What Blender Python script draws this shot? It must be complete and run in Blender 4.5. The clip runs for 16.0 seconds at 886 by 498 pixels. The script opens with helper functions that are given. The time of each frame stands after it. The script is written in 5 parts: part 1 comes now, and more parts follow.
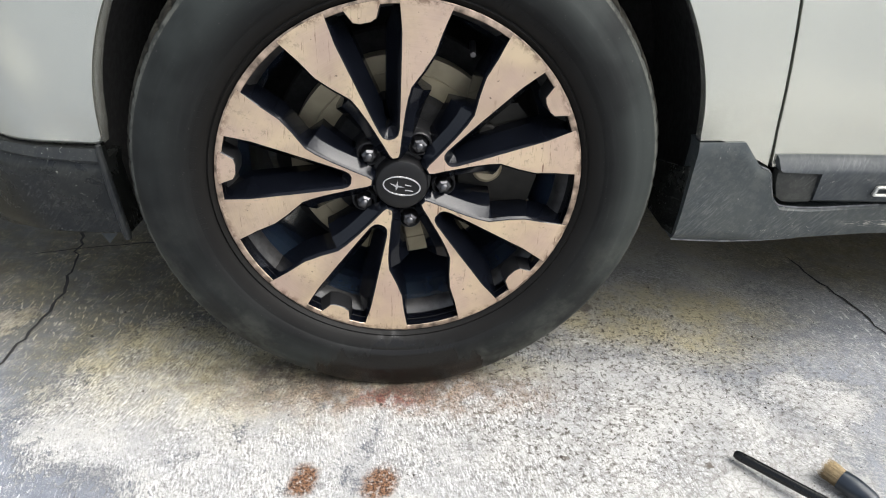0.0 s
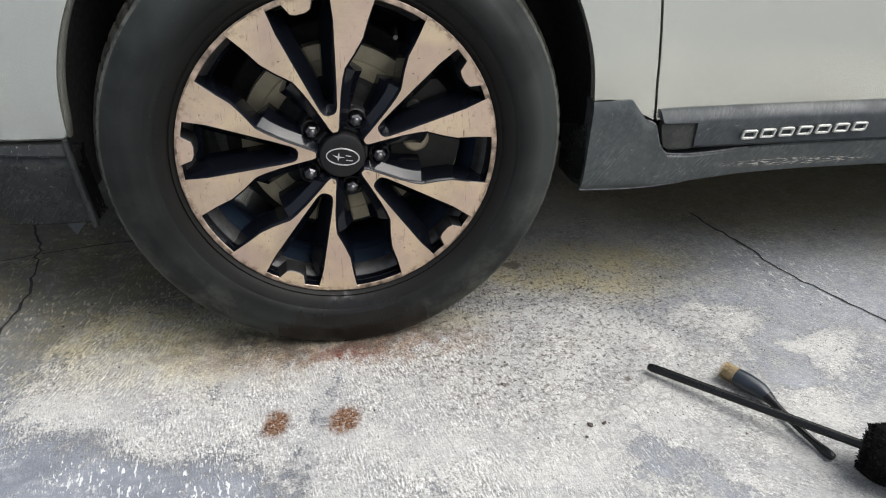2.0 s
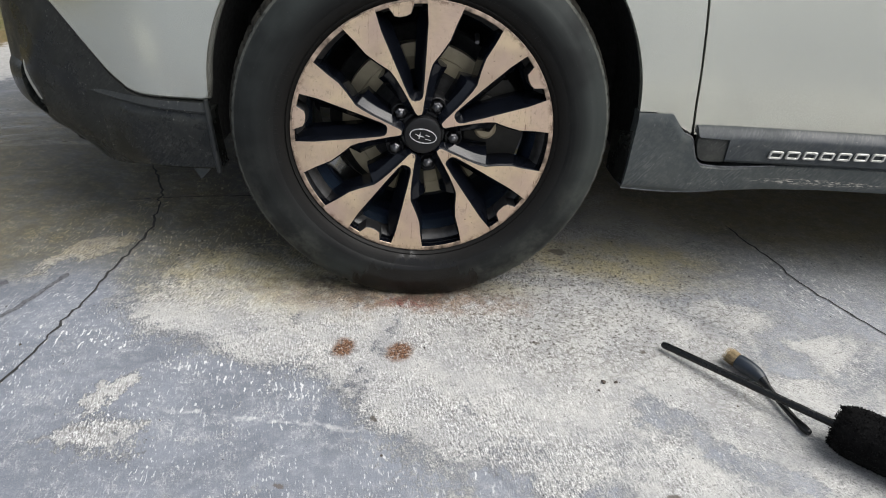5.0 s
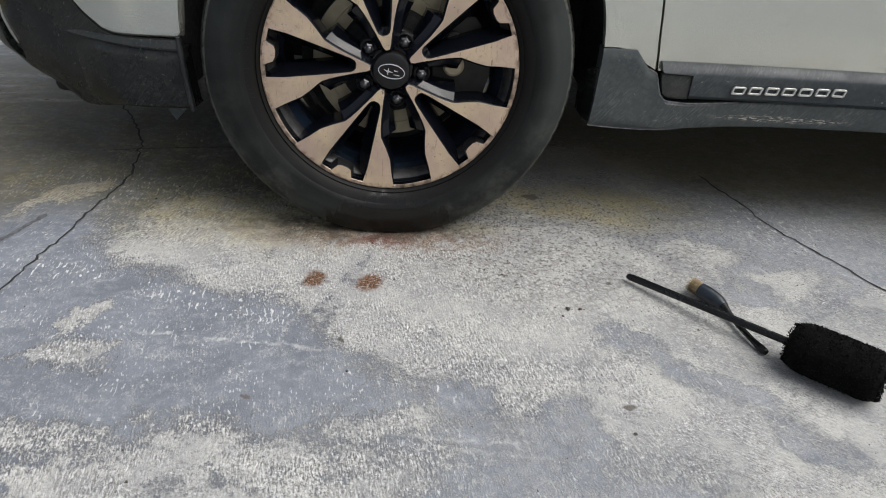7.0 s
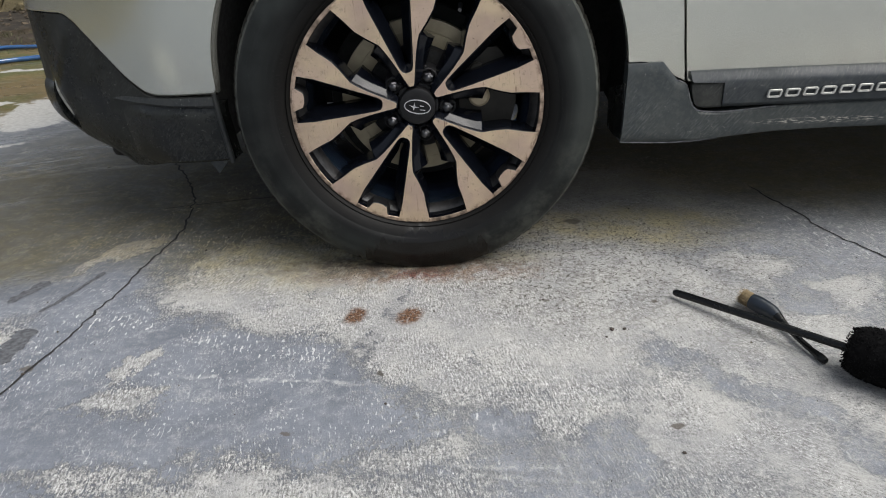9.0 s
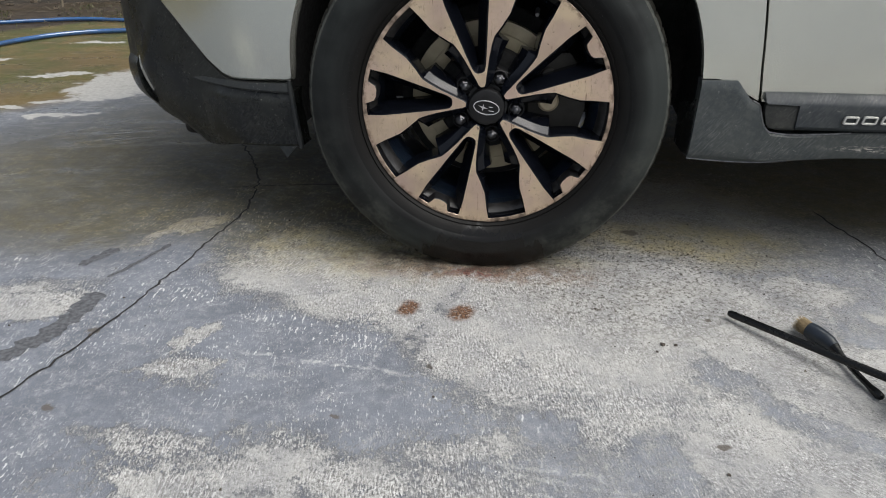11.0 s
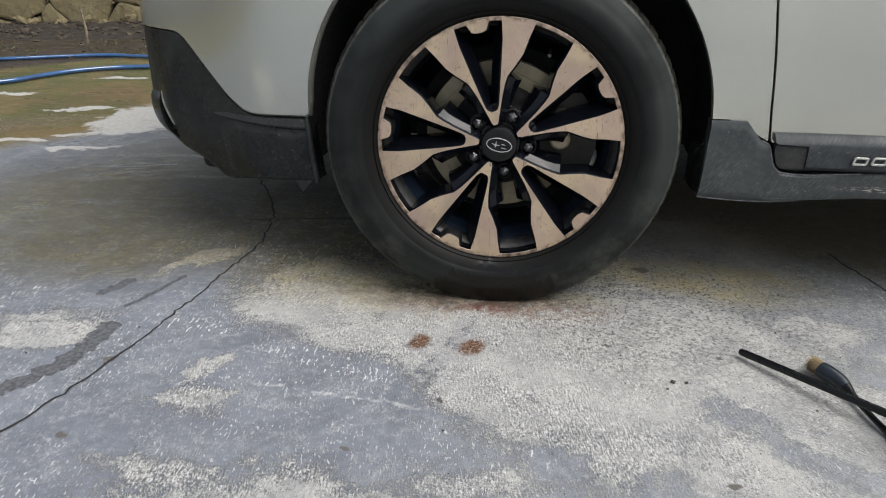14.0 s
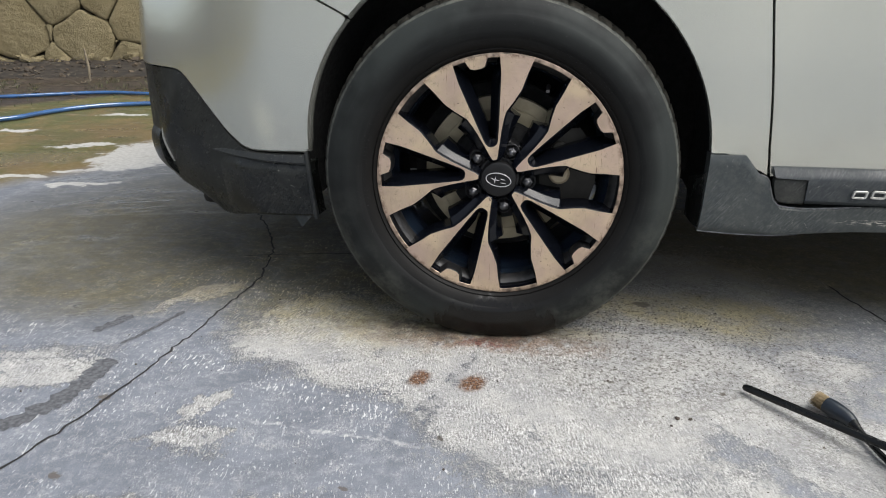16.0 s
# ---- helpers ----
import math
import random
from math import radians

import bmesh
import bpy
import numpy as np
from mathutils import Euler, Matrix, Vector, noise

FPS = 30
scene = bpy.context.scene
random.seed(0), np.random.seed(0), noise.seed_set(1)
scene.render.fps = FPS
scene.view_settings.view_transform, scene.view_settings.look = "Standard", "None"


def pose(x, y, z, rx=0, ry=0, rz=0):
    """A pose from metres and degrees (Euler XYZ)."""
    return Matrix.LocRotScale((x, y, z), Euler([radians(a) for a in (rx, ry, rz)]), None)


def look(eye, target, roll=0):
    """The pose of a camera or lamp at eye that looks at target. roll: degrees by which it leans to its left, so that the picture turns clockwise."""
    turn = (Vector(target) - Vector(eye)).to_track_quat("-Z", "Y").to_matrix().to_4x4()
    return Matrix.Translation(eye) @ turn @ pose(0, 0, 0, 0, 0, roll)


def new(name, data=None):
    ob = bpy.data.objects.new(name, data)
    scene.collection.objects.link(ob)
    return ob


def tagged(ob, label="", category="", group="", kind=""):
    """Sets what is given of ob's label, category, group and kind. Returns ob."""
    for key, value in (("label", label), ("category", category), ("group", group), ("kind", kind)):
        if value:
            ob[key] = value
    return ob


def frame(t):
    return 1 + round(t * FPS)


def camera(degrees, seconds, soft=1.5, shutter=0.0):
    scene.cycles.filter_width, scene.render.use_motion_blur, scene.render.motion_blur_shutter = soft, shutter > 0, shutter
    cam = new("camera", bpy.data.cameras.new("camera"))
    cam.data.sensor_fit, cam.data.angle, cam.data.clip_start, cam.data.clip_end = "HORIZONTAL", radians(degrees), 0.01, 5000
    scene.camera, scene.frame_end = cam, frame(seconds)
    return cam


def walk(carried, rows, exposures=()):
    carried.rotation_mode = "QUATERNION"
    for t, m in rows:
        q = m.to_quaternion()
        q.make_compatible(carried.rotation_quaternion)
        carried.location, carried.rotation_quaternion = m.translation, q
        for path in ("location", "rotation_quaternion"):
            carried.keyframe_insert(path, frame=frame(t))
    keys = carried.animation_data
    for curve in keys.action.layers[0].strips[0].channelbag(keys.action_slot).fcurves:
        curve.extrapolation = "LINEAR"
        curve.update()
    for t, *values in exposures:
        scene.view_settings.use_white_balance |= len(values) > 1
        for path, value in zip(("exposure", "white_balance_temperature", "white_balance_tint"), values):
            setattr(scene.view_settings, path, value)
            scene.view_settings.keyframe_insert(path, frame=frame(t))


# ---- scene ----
cam = camera(62.8, 16.0, 1.05)
PATH = [
    (0, (0.046, -0.863, 0.764), (0.078, 0.851, -0.267), 2.4),
    (0.5, (0.06, -0.904, 0.76), (0.143, 0.8, -0.283), 2.4),
    (1, (0.062, -0.914, 0.754), (0.179, 0.768, -0.321), 1.4),
    (1.5, (0.058, -0.958, 0.755), (0.304, 0.722, -0.301), 1.1),
    (2, (0.039, -1.031, 0.759), (0.237, 0.698, -0.227), 0.3),
    (2.5, (0.036, -1.045, 0.759), (0.237, 0.733, -0.133), 0.7),
    (3, (0.035, -1.047, 0.758), (0.233, 0.748, -0.102), 0.9),
    (3.5, (0.039, -1.041, 0.76), (0.216, 0.754, -0.105), 1.1),
    (4, (0.052, -1.073, 0.791), (0.185, 0.707, -0.11), 3.5),
    (4.5, (0.055, -1.179, 0.8), (0.092, 0.598, -0.116), 3.9),
    (4.7, (0.04, -1.224, 0.802), (0.06, 0.535, -0.15), 4.1),
    (7, (0.101, -1.34, 0.719), (0.129, 0.405, -0.259), 3.9),
    (7.5, (0.13, -1.363, 0.709), (0.154, 0.4, -0.235), 0.7),
    (8, (0.141, -1.371, 0.708), (0.152, 0.411, -0.2), -1.1),
    (8.5, (0.162, -1.366, 0.701), (0.083, 0.427, -0.182), -2.1),
    (9, (0.167, -1.347, 0.696), (-0.005, 0.444, -0.177), -3.2),
    (9.5, (0.148, -1.351, 0.707), (-0.061, 0.428, -0.183), -2.7),
    (12, (0.145, -1.372, 0.707), (-0.176, 0.403, -0.157), 0.7),
    (12.5, (0.145, -1.375, 0.708), (-0.179, 0.402, -0.15), 0.6),
    (13, (0.147, -1.373, 0.71), (-0.182, 0.406, -0.141), 0.5),
    (13.5, (0.147, -1.374, 0.708), (-0.182, 0.411, -0.132), 0.4),
    (14, (0.148, -1.379, 0.711), (-0.185, 0.429, -0.077), 0.3),
    (14.5, (0.146, -1.372, 0.71), (-0.189, 0.455, -0.031), 0.3),
    (15, (0.145, -1.373, 0.707), (-0.19, 0.464, -0.01), 0.2),
    (15.5, (0.145, -1.373, 0.709), (-0.191, 0.468, 0.005), 0.1),
    (16, (0.146, -1.372, 0.71), (-0.192, 0.471, 0.009), 0.1),
]
walk(cam, [(t, look(eye, target, roll)) for t, eye, target, roll in PATH],
     exposures=[(0.0, 0.66), (0.5, 0.46), (1.0, 0.37), (1.5, 0.29), (2.0, 0.27), (3.0, 0.27), (4.0, 0.26), (4.7, 0.18), (7.0, -0.19), (9.5, -0.20), (12.0, -0.19), (13.2, -0.17), (14.5, -0.13), (16.0, 0.08)])

# ---------------------------------------------------------------- light
world = bpy.data.worlds.new("sky_world")
scene.world = world
world.use_nodes = True
wn = world.node_tree
sky = wn.nodes.new("ShaderNodeTexSky")
sky.sky_type, sky.sun_disc = "NISHITA", False
sky.sun_elevation, sky.sun_rotation = radians(57), radians(117)
sky.air_density, sky.dust_density, sky.ozone_density = 1.0, 3.0, 1.0
# high thin cloud: the sky's blue is washed out
haze = wn.nodes.new("ShaderNodeHueSaturation")
haze.inputs["Saturation"].default_value = 0.45
wn.links.new(sky.outputs[0], haze.inputs["Color"])
wn.links.new(haze.outputs[0], wn.nodes["Background"].inputs[0])
wn.nodes["Background"].inputs[1].default_value = 0.165
sun_data = bpy.data.lights.new("sun", "SUN")
sun_data.energy, sun_data.angle, sun_data.color = 3.7, radians(55), (1.0, 0.99, 0.965)
sun = new("sun", sun_data)
sun.matrix_world = look((3.2, -1.6, 5.5), (0, 0, 0))


# ---------------------------------------------------------------- material helpers
class Nodes:
    """A small builder of shader node trees."""

    def __init__(self, name):
        self.mat = bpy.data.materials.new(name)
        self.mat.use_nodes = True
        self.t = self.mat.node_tree
        self.bsdf = self.t.nodes["Principled BSDF"]
        self.pos = self.t.nodes.new("ShaderNodeTexCoord").outputs["Object"]

    def put(self, socket, value):
        if isinstance(value, bpy.types.NodeSocket):
            self.t.links.new(value, socket)
        elif isinstance(value, (tuple, list)) and len(value) == 3 and socket.type == "RGBA":
            socket.default_value = (*value, 1)
        else:
            socket.default_value = value

    def set(self, **values):
        for key, value in values.items():
            self.put(self.bsdf.inputs[key.replace("_", " ")], value)
        return self

    def math(self, op, a, b=0.0, clamp=False):
        n = self.t.nodes.new("ShaderNodeMath")
        n.operation, n.use_clamp = op, clamp
        self.put(n.inputs[0], a), self.put(n.inputs[1], b)
        return n.outputs[0]

    def vec(self, op, a, b=(0, 0, 0)):
        n = self.t.nodes.new("ShaderNodeVectorMath")
        n.operation = op
        self.put(n.inputs[0], a)
        self.put(n.inputs[3 if op == "SCALE" else 1], b)
        return n.outputs["Value" if op in ("LENGTH", "DOT_PRODUCT") else "Vector"]

    def place(self, v, loc=(0, 0, 0), rot=0.0, scale=(1, 1, 1), kind="TEXTURE"):
        n = self.t.nodes.new("ShaderNodeMapping")
        n.vector_type = kind
        self.put(n.inputs[0], v)
        n.inputs[1].default_value, n.inputs[2].default_value, n.inputs[3].default_value = loc, (0, 0, radians(rot)), scale
        return n.outputs[0]

    def noise(self, scale, detail=4.0, rough=0.55, v=None, color=False, distort=0.0):
        n = self.t.nodes.new("ShaderNodeTexNoise")
        self.put(n.inputs["Vector"], v or self.pos)
        n.inputs["Scale"].default_value, n.inputs["Detail"].default_value = scale, detail
        n.inputs["Roughness"].default_value, n.inputs["Distortion"].default_value = rough, distort
        return n.outputs["Color" if color else 0]

    def ramp(self, v, lo, hi, a=0.0, b=1.0):
        n = self.t.nodes.new("ShaderNodeMapRange")
        n.interpolation_type = "SMOOTHSTEP"
        for i, x in enumerate((v, lo, hi, a, b)):
            self.put(n.inputs[i], x)
        return n.outputs[0]

    def mix(self, f, a, b, blend="MIX"):
        n = self.t.nodes.new("ShaderNodeMix")
        n.data_type, n.blend_type = "RGBA", blend
        self.put(n.inputs[0], f), self.put(n.inputs[6], a), self.put(n.inputs[7], b)
        return n.outputs[2]

    def bump(self, h, strength=0.3, distance=0.002):
        n = self.t.nodes.new("ShaderNodeBump")
        n.inputs["Strength"].default_value, n.inputs["Distance"].default_value = strength, distance
        self.put(n.inputs["Height"], h)
        self.t.links.new(n.outputs[0], self.bsdf.inputs["Normal"])
        return self

    def xyz(self, x, y, z=0.0):
        n = self.t.nodes.new("ShaderNodeCombineXYZ")
        for i, a in enumerate((x, y, z)):
            self.put(n.inputs[i], a)
        return n.outputs[0]

    def along(self, a, b, c):
        """The position's length along a direction."""
        return self.vec("DOT_PRODUCT", self.pos, (a, b, c))

    def cells(self, scale, v):
        """Distance to the edges of irregular cells."""
        n = self.t.nodes.new("ShaderNodeTexVoronoi")
        n.feature = "DISTANCE_TO_EDGE"
        self.put(n.inputs["Vector"], v)
        n.inputs["Scale"].default_value = scale
        return n.outputs["Distance"]

    def random(self):
        return self.t.nodes.new("ShaderNodeObjectInfo").outputs["Random"]

    def blob(self, v, cx, cy, rx, ry, rot=0.0, soft=0.25):
        r = self.vec("LENGTH", self.place(v, (cx, cy, 0), rot, (rx, ry, 1)))
        return self.ramp(r, 1 + soft, 1 - soft)

    def after(self, v, done):
        """The same position, worked out once another value is done, so that few values wait at a time."""
        n = self.t.nodes.new("ShaderNodeVectorMath")
        n.operation = "MULTIPLY_ADD"
        self.put(n.inputs[0], done), self.put(n.inputs[1], (1e-9, 1e-9, 1e-9)), self.put(n.inputs[2], v)
        return n.outputs["Vector"]

    def blobs(self, v, rows, soft=0.25):
        """The strongest of several blobs at each place."""
        out = None
        for row in rows:
            one = self.blob(v if out is None else self.after(v, out), *row, soft)
            out = one if out is None else self.math("MAXIMUM", out, one)
        return out

    def most(self, items):
        out = items[0]
        for i in items[1:]:
            out = self.math("MAXIMUM", out, i)
        return out


def simple(name, color, rough, metal=0.0, grain=60.0, vary=0.25, bump=0.1, coat=0.0, spec=0.5):
    m = Nodes(name)
    n = m.noise(grain, 5)
    dark = tuple(c * (1 - vary) for c in color)
    m.set(Base_Color=m.mix(m.ramp(n, 0.3, 0.7), dark, color), Metallic=metal, Coat_Weight=coat, Specular_IOR_Level=spec,
          Roughness=m.ramp(m.noise(grain * 0.3, 3), 0.3, 0.7, rough * 0.85, min(1.0, rough * 1.2)))
    if bump:
        m.bump(n, bump, 0.001)
    return m.mat


# ---------------------------------------------------------------- materials
def ground_material(name, far):
    """Coated concrete: the slab round the car, or (far) the wet corner with the mud beyond it."""
    m = Nodes(name)
    flat = m.vec("MULTIPLY", m.pos, (1, 1, 0))
    wob = m.vec("SUBTRACT", m.noise(5, 6, 0.65, flat, True), (0.5, 0.5, 0.5))
    v = m.vec("ADD", flat, m.vec("MULTIPLY", wob, (0.22, 0.22, 0)))
    fine = m.vec("SUBTRACT", m.noise(38, 4, 0.7, flat, True), (0.5, 0.5, 0.5))
    v = m.vec("ADD", v, m.vec("MULTIPLY", fine, (0.06, 0.06, 0)))
    # patches where the grey coat has worn off down to pale concrete: x, y, half sizes, turn
    worn = [(-0.29, -0.09, 0.26, 0.155, -10), (0.02, -0.03, 0.50, 0.17, -8), (0.33, -0.14, 0.36, 0.22, -15), (-0.01, -0.25, 0.14, 0.11, -25),
            (0.29, 0.34, 0.38, 0.27, -4), (-0.464, -0.365, 0.020, 0.055, -14), (-0.445, -0.46, 0.050, 0.040, 8),
            (-0.36, -0.70, 0.07, 0.05, 0)]
    thin = [(0.18, -0.27, 0.31, 0.22, -32), (0.02, -0.31, 0.12, 0.11, -30), (0.435, -0.51, 0.095, 0.12, -25), (0.60, -0.62, 0.18, 0.06, -48), (-0.13, -0.70, 0.27, 0.11, 3)]
    worn_off = [(0.71, -0.52, 0.11, 0.06, -30), (0.80, -0.12, 0.09, 0.045, 15), (0.66, 0.00, 0.09, 0.05, -20), (0.97, -0.17, 0.06, 0.045, 20), (0.73, -0.25, 0.12, 0.06, -30),
                (0.30, -0.98, 0.6, 0.15, 5), (1.6, -0.6, 0.5, 0.3, 30), (-0.84, -0.30, 0.13, 0.055, 22), (-0.70, 0.09, 0.026, 0.12, -38), (-1.6, -0.8, 0.4, 0.2, 20)]
    faint = [(0.50, -0.42, 0.36, 0.24, -20), (-0.43, -0.50, 0.05, 0.025, 6), (-0.87, -0.27, 0.15, 0.06, 20), (0.06, -0.56, 0.12, 0.03, 8), (0.84, -0.48, 0.30, 0.26, -20),
             (0.62, -0.72, 0.40, 0.12, 5), (-0.40, -0.63, 0.10, 0.03, 0)]
    kept = [(0.445, -0.315, 0.060, 0.032, -18), (0.57, -0.43, 0.12, 0.036, -35), (0.67, -0.54, 0.07, 0.036, -40), (0.325, -0.565, 0.048, 0.075, -12), (0.235, -0.685, 0.125, 0.062, 0),
            (0.42, -0.70, 0.08, 0.035, 0), (0.185, -0.525, 0.050, 0.038, 0), (0.82, -0.04, 0.10, 0.03, 20), (0.70, -0.14, 0.05, 0.035, -20)]
    if far:
        worn, thin, faint, kept = worn_off[-1:], [], faint[2:3], kept[-1:]
    else:
        worn = worn + worn_off
    pale = m.blobs(v, worn, 0.42)
    if thin:
        pale = m.math("MAXIMUM", pale, m.math("MULTIPLY", m.blobs(m.after(v, pale), thin, 0.62), 0.92))
    pale = m.math("MAXIMUM", pale, m.math("MULTIPLY", m.blobs(v, faint, 0.65), 0.66))
    pale = m.math("SUBTRACT", pale, m.math("MULTIPLY", m.blobs(v, kept, 0.45), 0.85), True)
    pale = m.math("MULTIPLY", pale, m.ramp(m.noise(11, 6, 0.7, flat), 0.38, 0.48, 0.60, 1.0))
    wash = m.noise(2.3, 5, 0.6, flat)
    pale = m.math("ADD", pale, m.math("MULTIPLY", m.ramp(wash, 0.46, 0.66), m.ramp(m.noise(13, 6, 0.75, flat), 0.42, 0.66, 0.03, 0.34)), True)
    # brushed finish: short broken strokes of the broom, grit and pits
    bent = m.vec("ADD", flat, m.vec("MULTIPLY", wob, (0.03, 0.03, 0)))
    def strokes(at, turn, wide, long, detail=2, done=None):
        return m.noise(1.0, detail, 0.6, m.place(m.after(bent, done) if done else bent, at, turn, (1 / long, 1 / wide, 1)))
    pick = m.ramp(m.math("ADD", m.vec("DOT_PRODUCT", flat, (0.2, -1, 0)), m.math("MULTIPLY", m.noise(4.1, 3, 0.5, flat), 0.45)), 0.18, 0.30)
    side = m.ramp(m.math("ADD", m.vec("DOT_PRODUCT", flat, (1, 0.25, 0)), m.math("MULTIPLY", m.math("SUBTRACT", m.noise(4.3, 3, 0.5, flat), 0.5), 0.9)), 0.42, 0.52)
    def sweep(at, wide, long, detail=2, done=None):
        """Strokes that follow the broom: away from the viewer, then slanting off over the slab's nearer half."""
        a = strokes(at, 76, wide, long, detail, done)
        b = strokes((at[0] + 3, at[1] + 1, 0), 104, wide, long * 1.1, detail, a)
        c = strokes((at[0] + 6, at[1] + 2, 0), -36, wide, long, detail, b)
        out = m.math("ADD", m.math("MULTIPLY", a, m.math("SUBTRACT", 1.0, pick)), m.math("MULTIPLY", b, pick))
        return m.math("ADD", m.math("MULTIPLY", out, m.math("SUBTRACT", 1.0, side)), m.math("MULTIPLY", c, side))
    s3 = strokes((7, 2, 0), 18, 280, 60)
    streak = sweep((0, 0, 0), 330, 92)
    grit = m.noise(230, 4, 0.8, flat)
    sand = m.noise(520, 2, 0.6, flat)
    lump = m.noise(55, 5, 0.7, flat)
    calm = m.ramp(m.noise(6.2, 5, 0.65, flat), 0.36, 0.60, 0.40, 1.2)
    calm = m.math("MULTIPLY", calm, m.ramp(m.vec("DOT_PRODUCT", flat, (1, 0.3, 0)), 0.05, 0.40, 1.0, 0.5))
    streak = m.math("ADD", 0.5, m.math("MULTIPLY", m.math("SUBTRACT", streak, 0.5), calm))
    rough_n = m.math("ADD", m.math("MULTIPLY", streak, 0.62), m.math("ADD", m.math("MULTIPLY", grit, 0.60), m.math("MULTIPLY", lump, 0.26)))
    rough_n = m.math("SUBTRACT", m.math("ADD", rough_n, m.math("MULTIPLY", sand, 0.25)), 0.365)
    # white flecks where the coat is nicked: in drifts, each a short stroke
    nick = m.math("ADD", sweep((11, 5, 0), 230, 62, 1, streak), m.math("MULTIPLY", m.math("SUBTRACT", grit, 0.5), 0.30))
    nick = m.most([m.ramp(nick, 0.638, 0.680), m.math("MULTIPLY", m.ramp(s3, 0.72, 0.77), 0.6), m.math("MULTIPLY", m.ramp(grit, 0.645, 0.71), 0.75)])
    drift = m.ramp(m.noise(6.5, 6, 0.7, flat), 0.43, 0.60, 0.05, 0.75)
    chips = m.math("MULTIPLY", nick, m.math("ADD", drift, m.math("MULTIPLY", pale, 1.2), True))
    scratch = m.math("MULTIPLY", m.ramp(sweep((2, 9, 0), 260, 13, 1, nick), 0.70, 0.73), m.ramp(m.noise(3.7, 3, 0.5, flat), 0.48, 0.58))
    chips = m.math("MAXIMUM", chips, m.math("MULTIPLY", scratch, 0.7))
    if not far:
        gouge = m.math("ADD", strokes((13, 7, 0), 99, 150, 46, 1, chips), m.math("MULTIPLY", m.math("SUBTRACT", grit, 0.5), 0.35))
        where = m.math("MAXIMUM", m.ramp(m.noise(4.4, 4, 0.6, m.vec("ADD", flat, (2, 7, 0))), 0.50, 0.62), m.blobs(m.after(v, gouge), ((-0.55, -0.20, 0.13, 0.035, 4), (-0.25, -0.30, 0.16, 0.03, -6)), 0.4))
        chips = m.math("MAXIMUM", chips, m.math("MULTIPLY", m.ramp(gouge, 0.630, 0.665), m.math("MULTIPLY", where, 0.95)))
    coat = m.mix(m.ramp(m.noise(7, 6, 0.7, flat), 0.3, 0.7), (0.102, 0.114, 0.140), (0.168, 0.184, 0.217))
    coat = m.mix(m.math("MULTIPLY", m.ramp(lump, 0.47, 0.66), 0.28), coat, (0.34, 0.35, 0.36))
    coat = m.mix(m.math("MULTIPLY", m.ramp(lump, 0.43, 0.30), 0.25), coat, (0.085, 0.092, 0.105))
    coat = m.mix(m.math("MULTIPLY", m.ramp(sand, 0.35, 0.65), 0.22), coat, (0.28, 0.285, 0.29))
    veil = m.math("MULTIPLY", m.ramp(m.noise(15, 7, 0.78, flat), 0.45, 0.66), m.ramp(rough_n, 0.46, 0.60, 0.05, 0.8))
    coat = m.mix(veil, coat, (0.38, 0.385, 0.385))
    # paler to the right: dust, plus the brighter light there put into the coat
    dusty = m.math("MULTIPLY", m.ramp(m.vec("DOT_PRODUCT", v, (0.82, -0.57, 0)), 0.05, 0.80), m.ramp(m.noise(9, 6, 0.7, flat), 0.34, 0.62, 0.12, 0.55))
    dusty = m.math("MULTIPLY", dusty, m.ramp(m.vec("LENGTH", flat), 1.3, 2.6, 1.0, 0.35))
    dusty = m.math("MULTIPLY", dusty, m.ramp(rough_n, 0.43, 0.56, 0.45, 1.0))
    coat = m.mix(dusty, coat, (0.45, 0.46, 0.475))
    drowned = m.ramp(m.vec("DOT_PRODUCT", v, (-0.8, 0.6, 0)), 0.66, 0.90)
    coat = m.mix(m.math("MULTIPLY", chips, m.ramp(drowned, 0, 1, 0.85, 0.12)), coat, (0.65, 0.655, 0.65))
    tint = m.ramp(m.noise(8, 6, 0.7, flat), 0.36, 0.64)
    worked = m.ramp(m.noise(10, 6, 0.7, m.vec("ADD", flat, (4, 2, 0))), 0.40, 0.60, 0.22, 1.0)
    bare = m.mix(tint, (0.325, 0.325, 0.324), (0.452, 0.446, 0.424))
    bare = m.mix(m.math("MULTIPLY", m.math("MULTIPLY", m.ramp(rough_n, 0.50, 0.41), worked), 0.85), bare, (0.155, 0.15, 0.14))
    bare = m.mix(m.math("MULTIPLY", m.math("MULTIPLY", m.ramp(rough_n, 0.53, 0.62), worked), 0.85), bare, (0.69, 0.69, 0.675))
    bare = m.mix(m.math("MULTIPLY", m.ramp(grit, 0.40, 0.33), 0.6), bare, (0.12, 0.115, 0.105))
    comb = sweep((5, 4, 0), 270, 66, 2, chips)
    comb = m.math("ADD", comb, m.math("MULTIPLY", m.math("SUBTRACT", grit, 0.5), 0.25))
    bare = m.mix(m.math("MULTIPLY", m.math("MULTIPLY", m.ramp(comb, 0.56, 0.66), calm), 0.45), bare, (0.71, 0.71, 0.695))
    bare = m.mix(m.math("MULTIPLY", m.math("MULTIPLY", m.ramp(comb, 0.44, 0.36), calm), 0.45), bare, (0.16, 0.155, 0.14))
    if not far:
        crazed = m.math("MULTIPLY", m.ramp(m.cells(62, m.vec("ADD", flat, m.vec("MULTIPLY", fine, (0.02, 0.02, 0)))), 0.10, 0.03), m.math("MULTIPLY", m.blob(v, 0.42, -0.10, 0.32, 0.22, -15, 0.5), m.ramp(m.noise(9, 4, 0.6, flat), 0.38, 0.56)))
        bare = m.mix(m.math("MULTIPLY", crazed, 0.5), bare, (0.17, 0.16, 0.145))
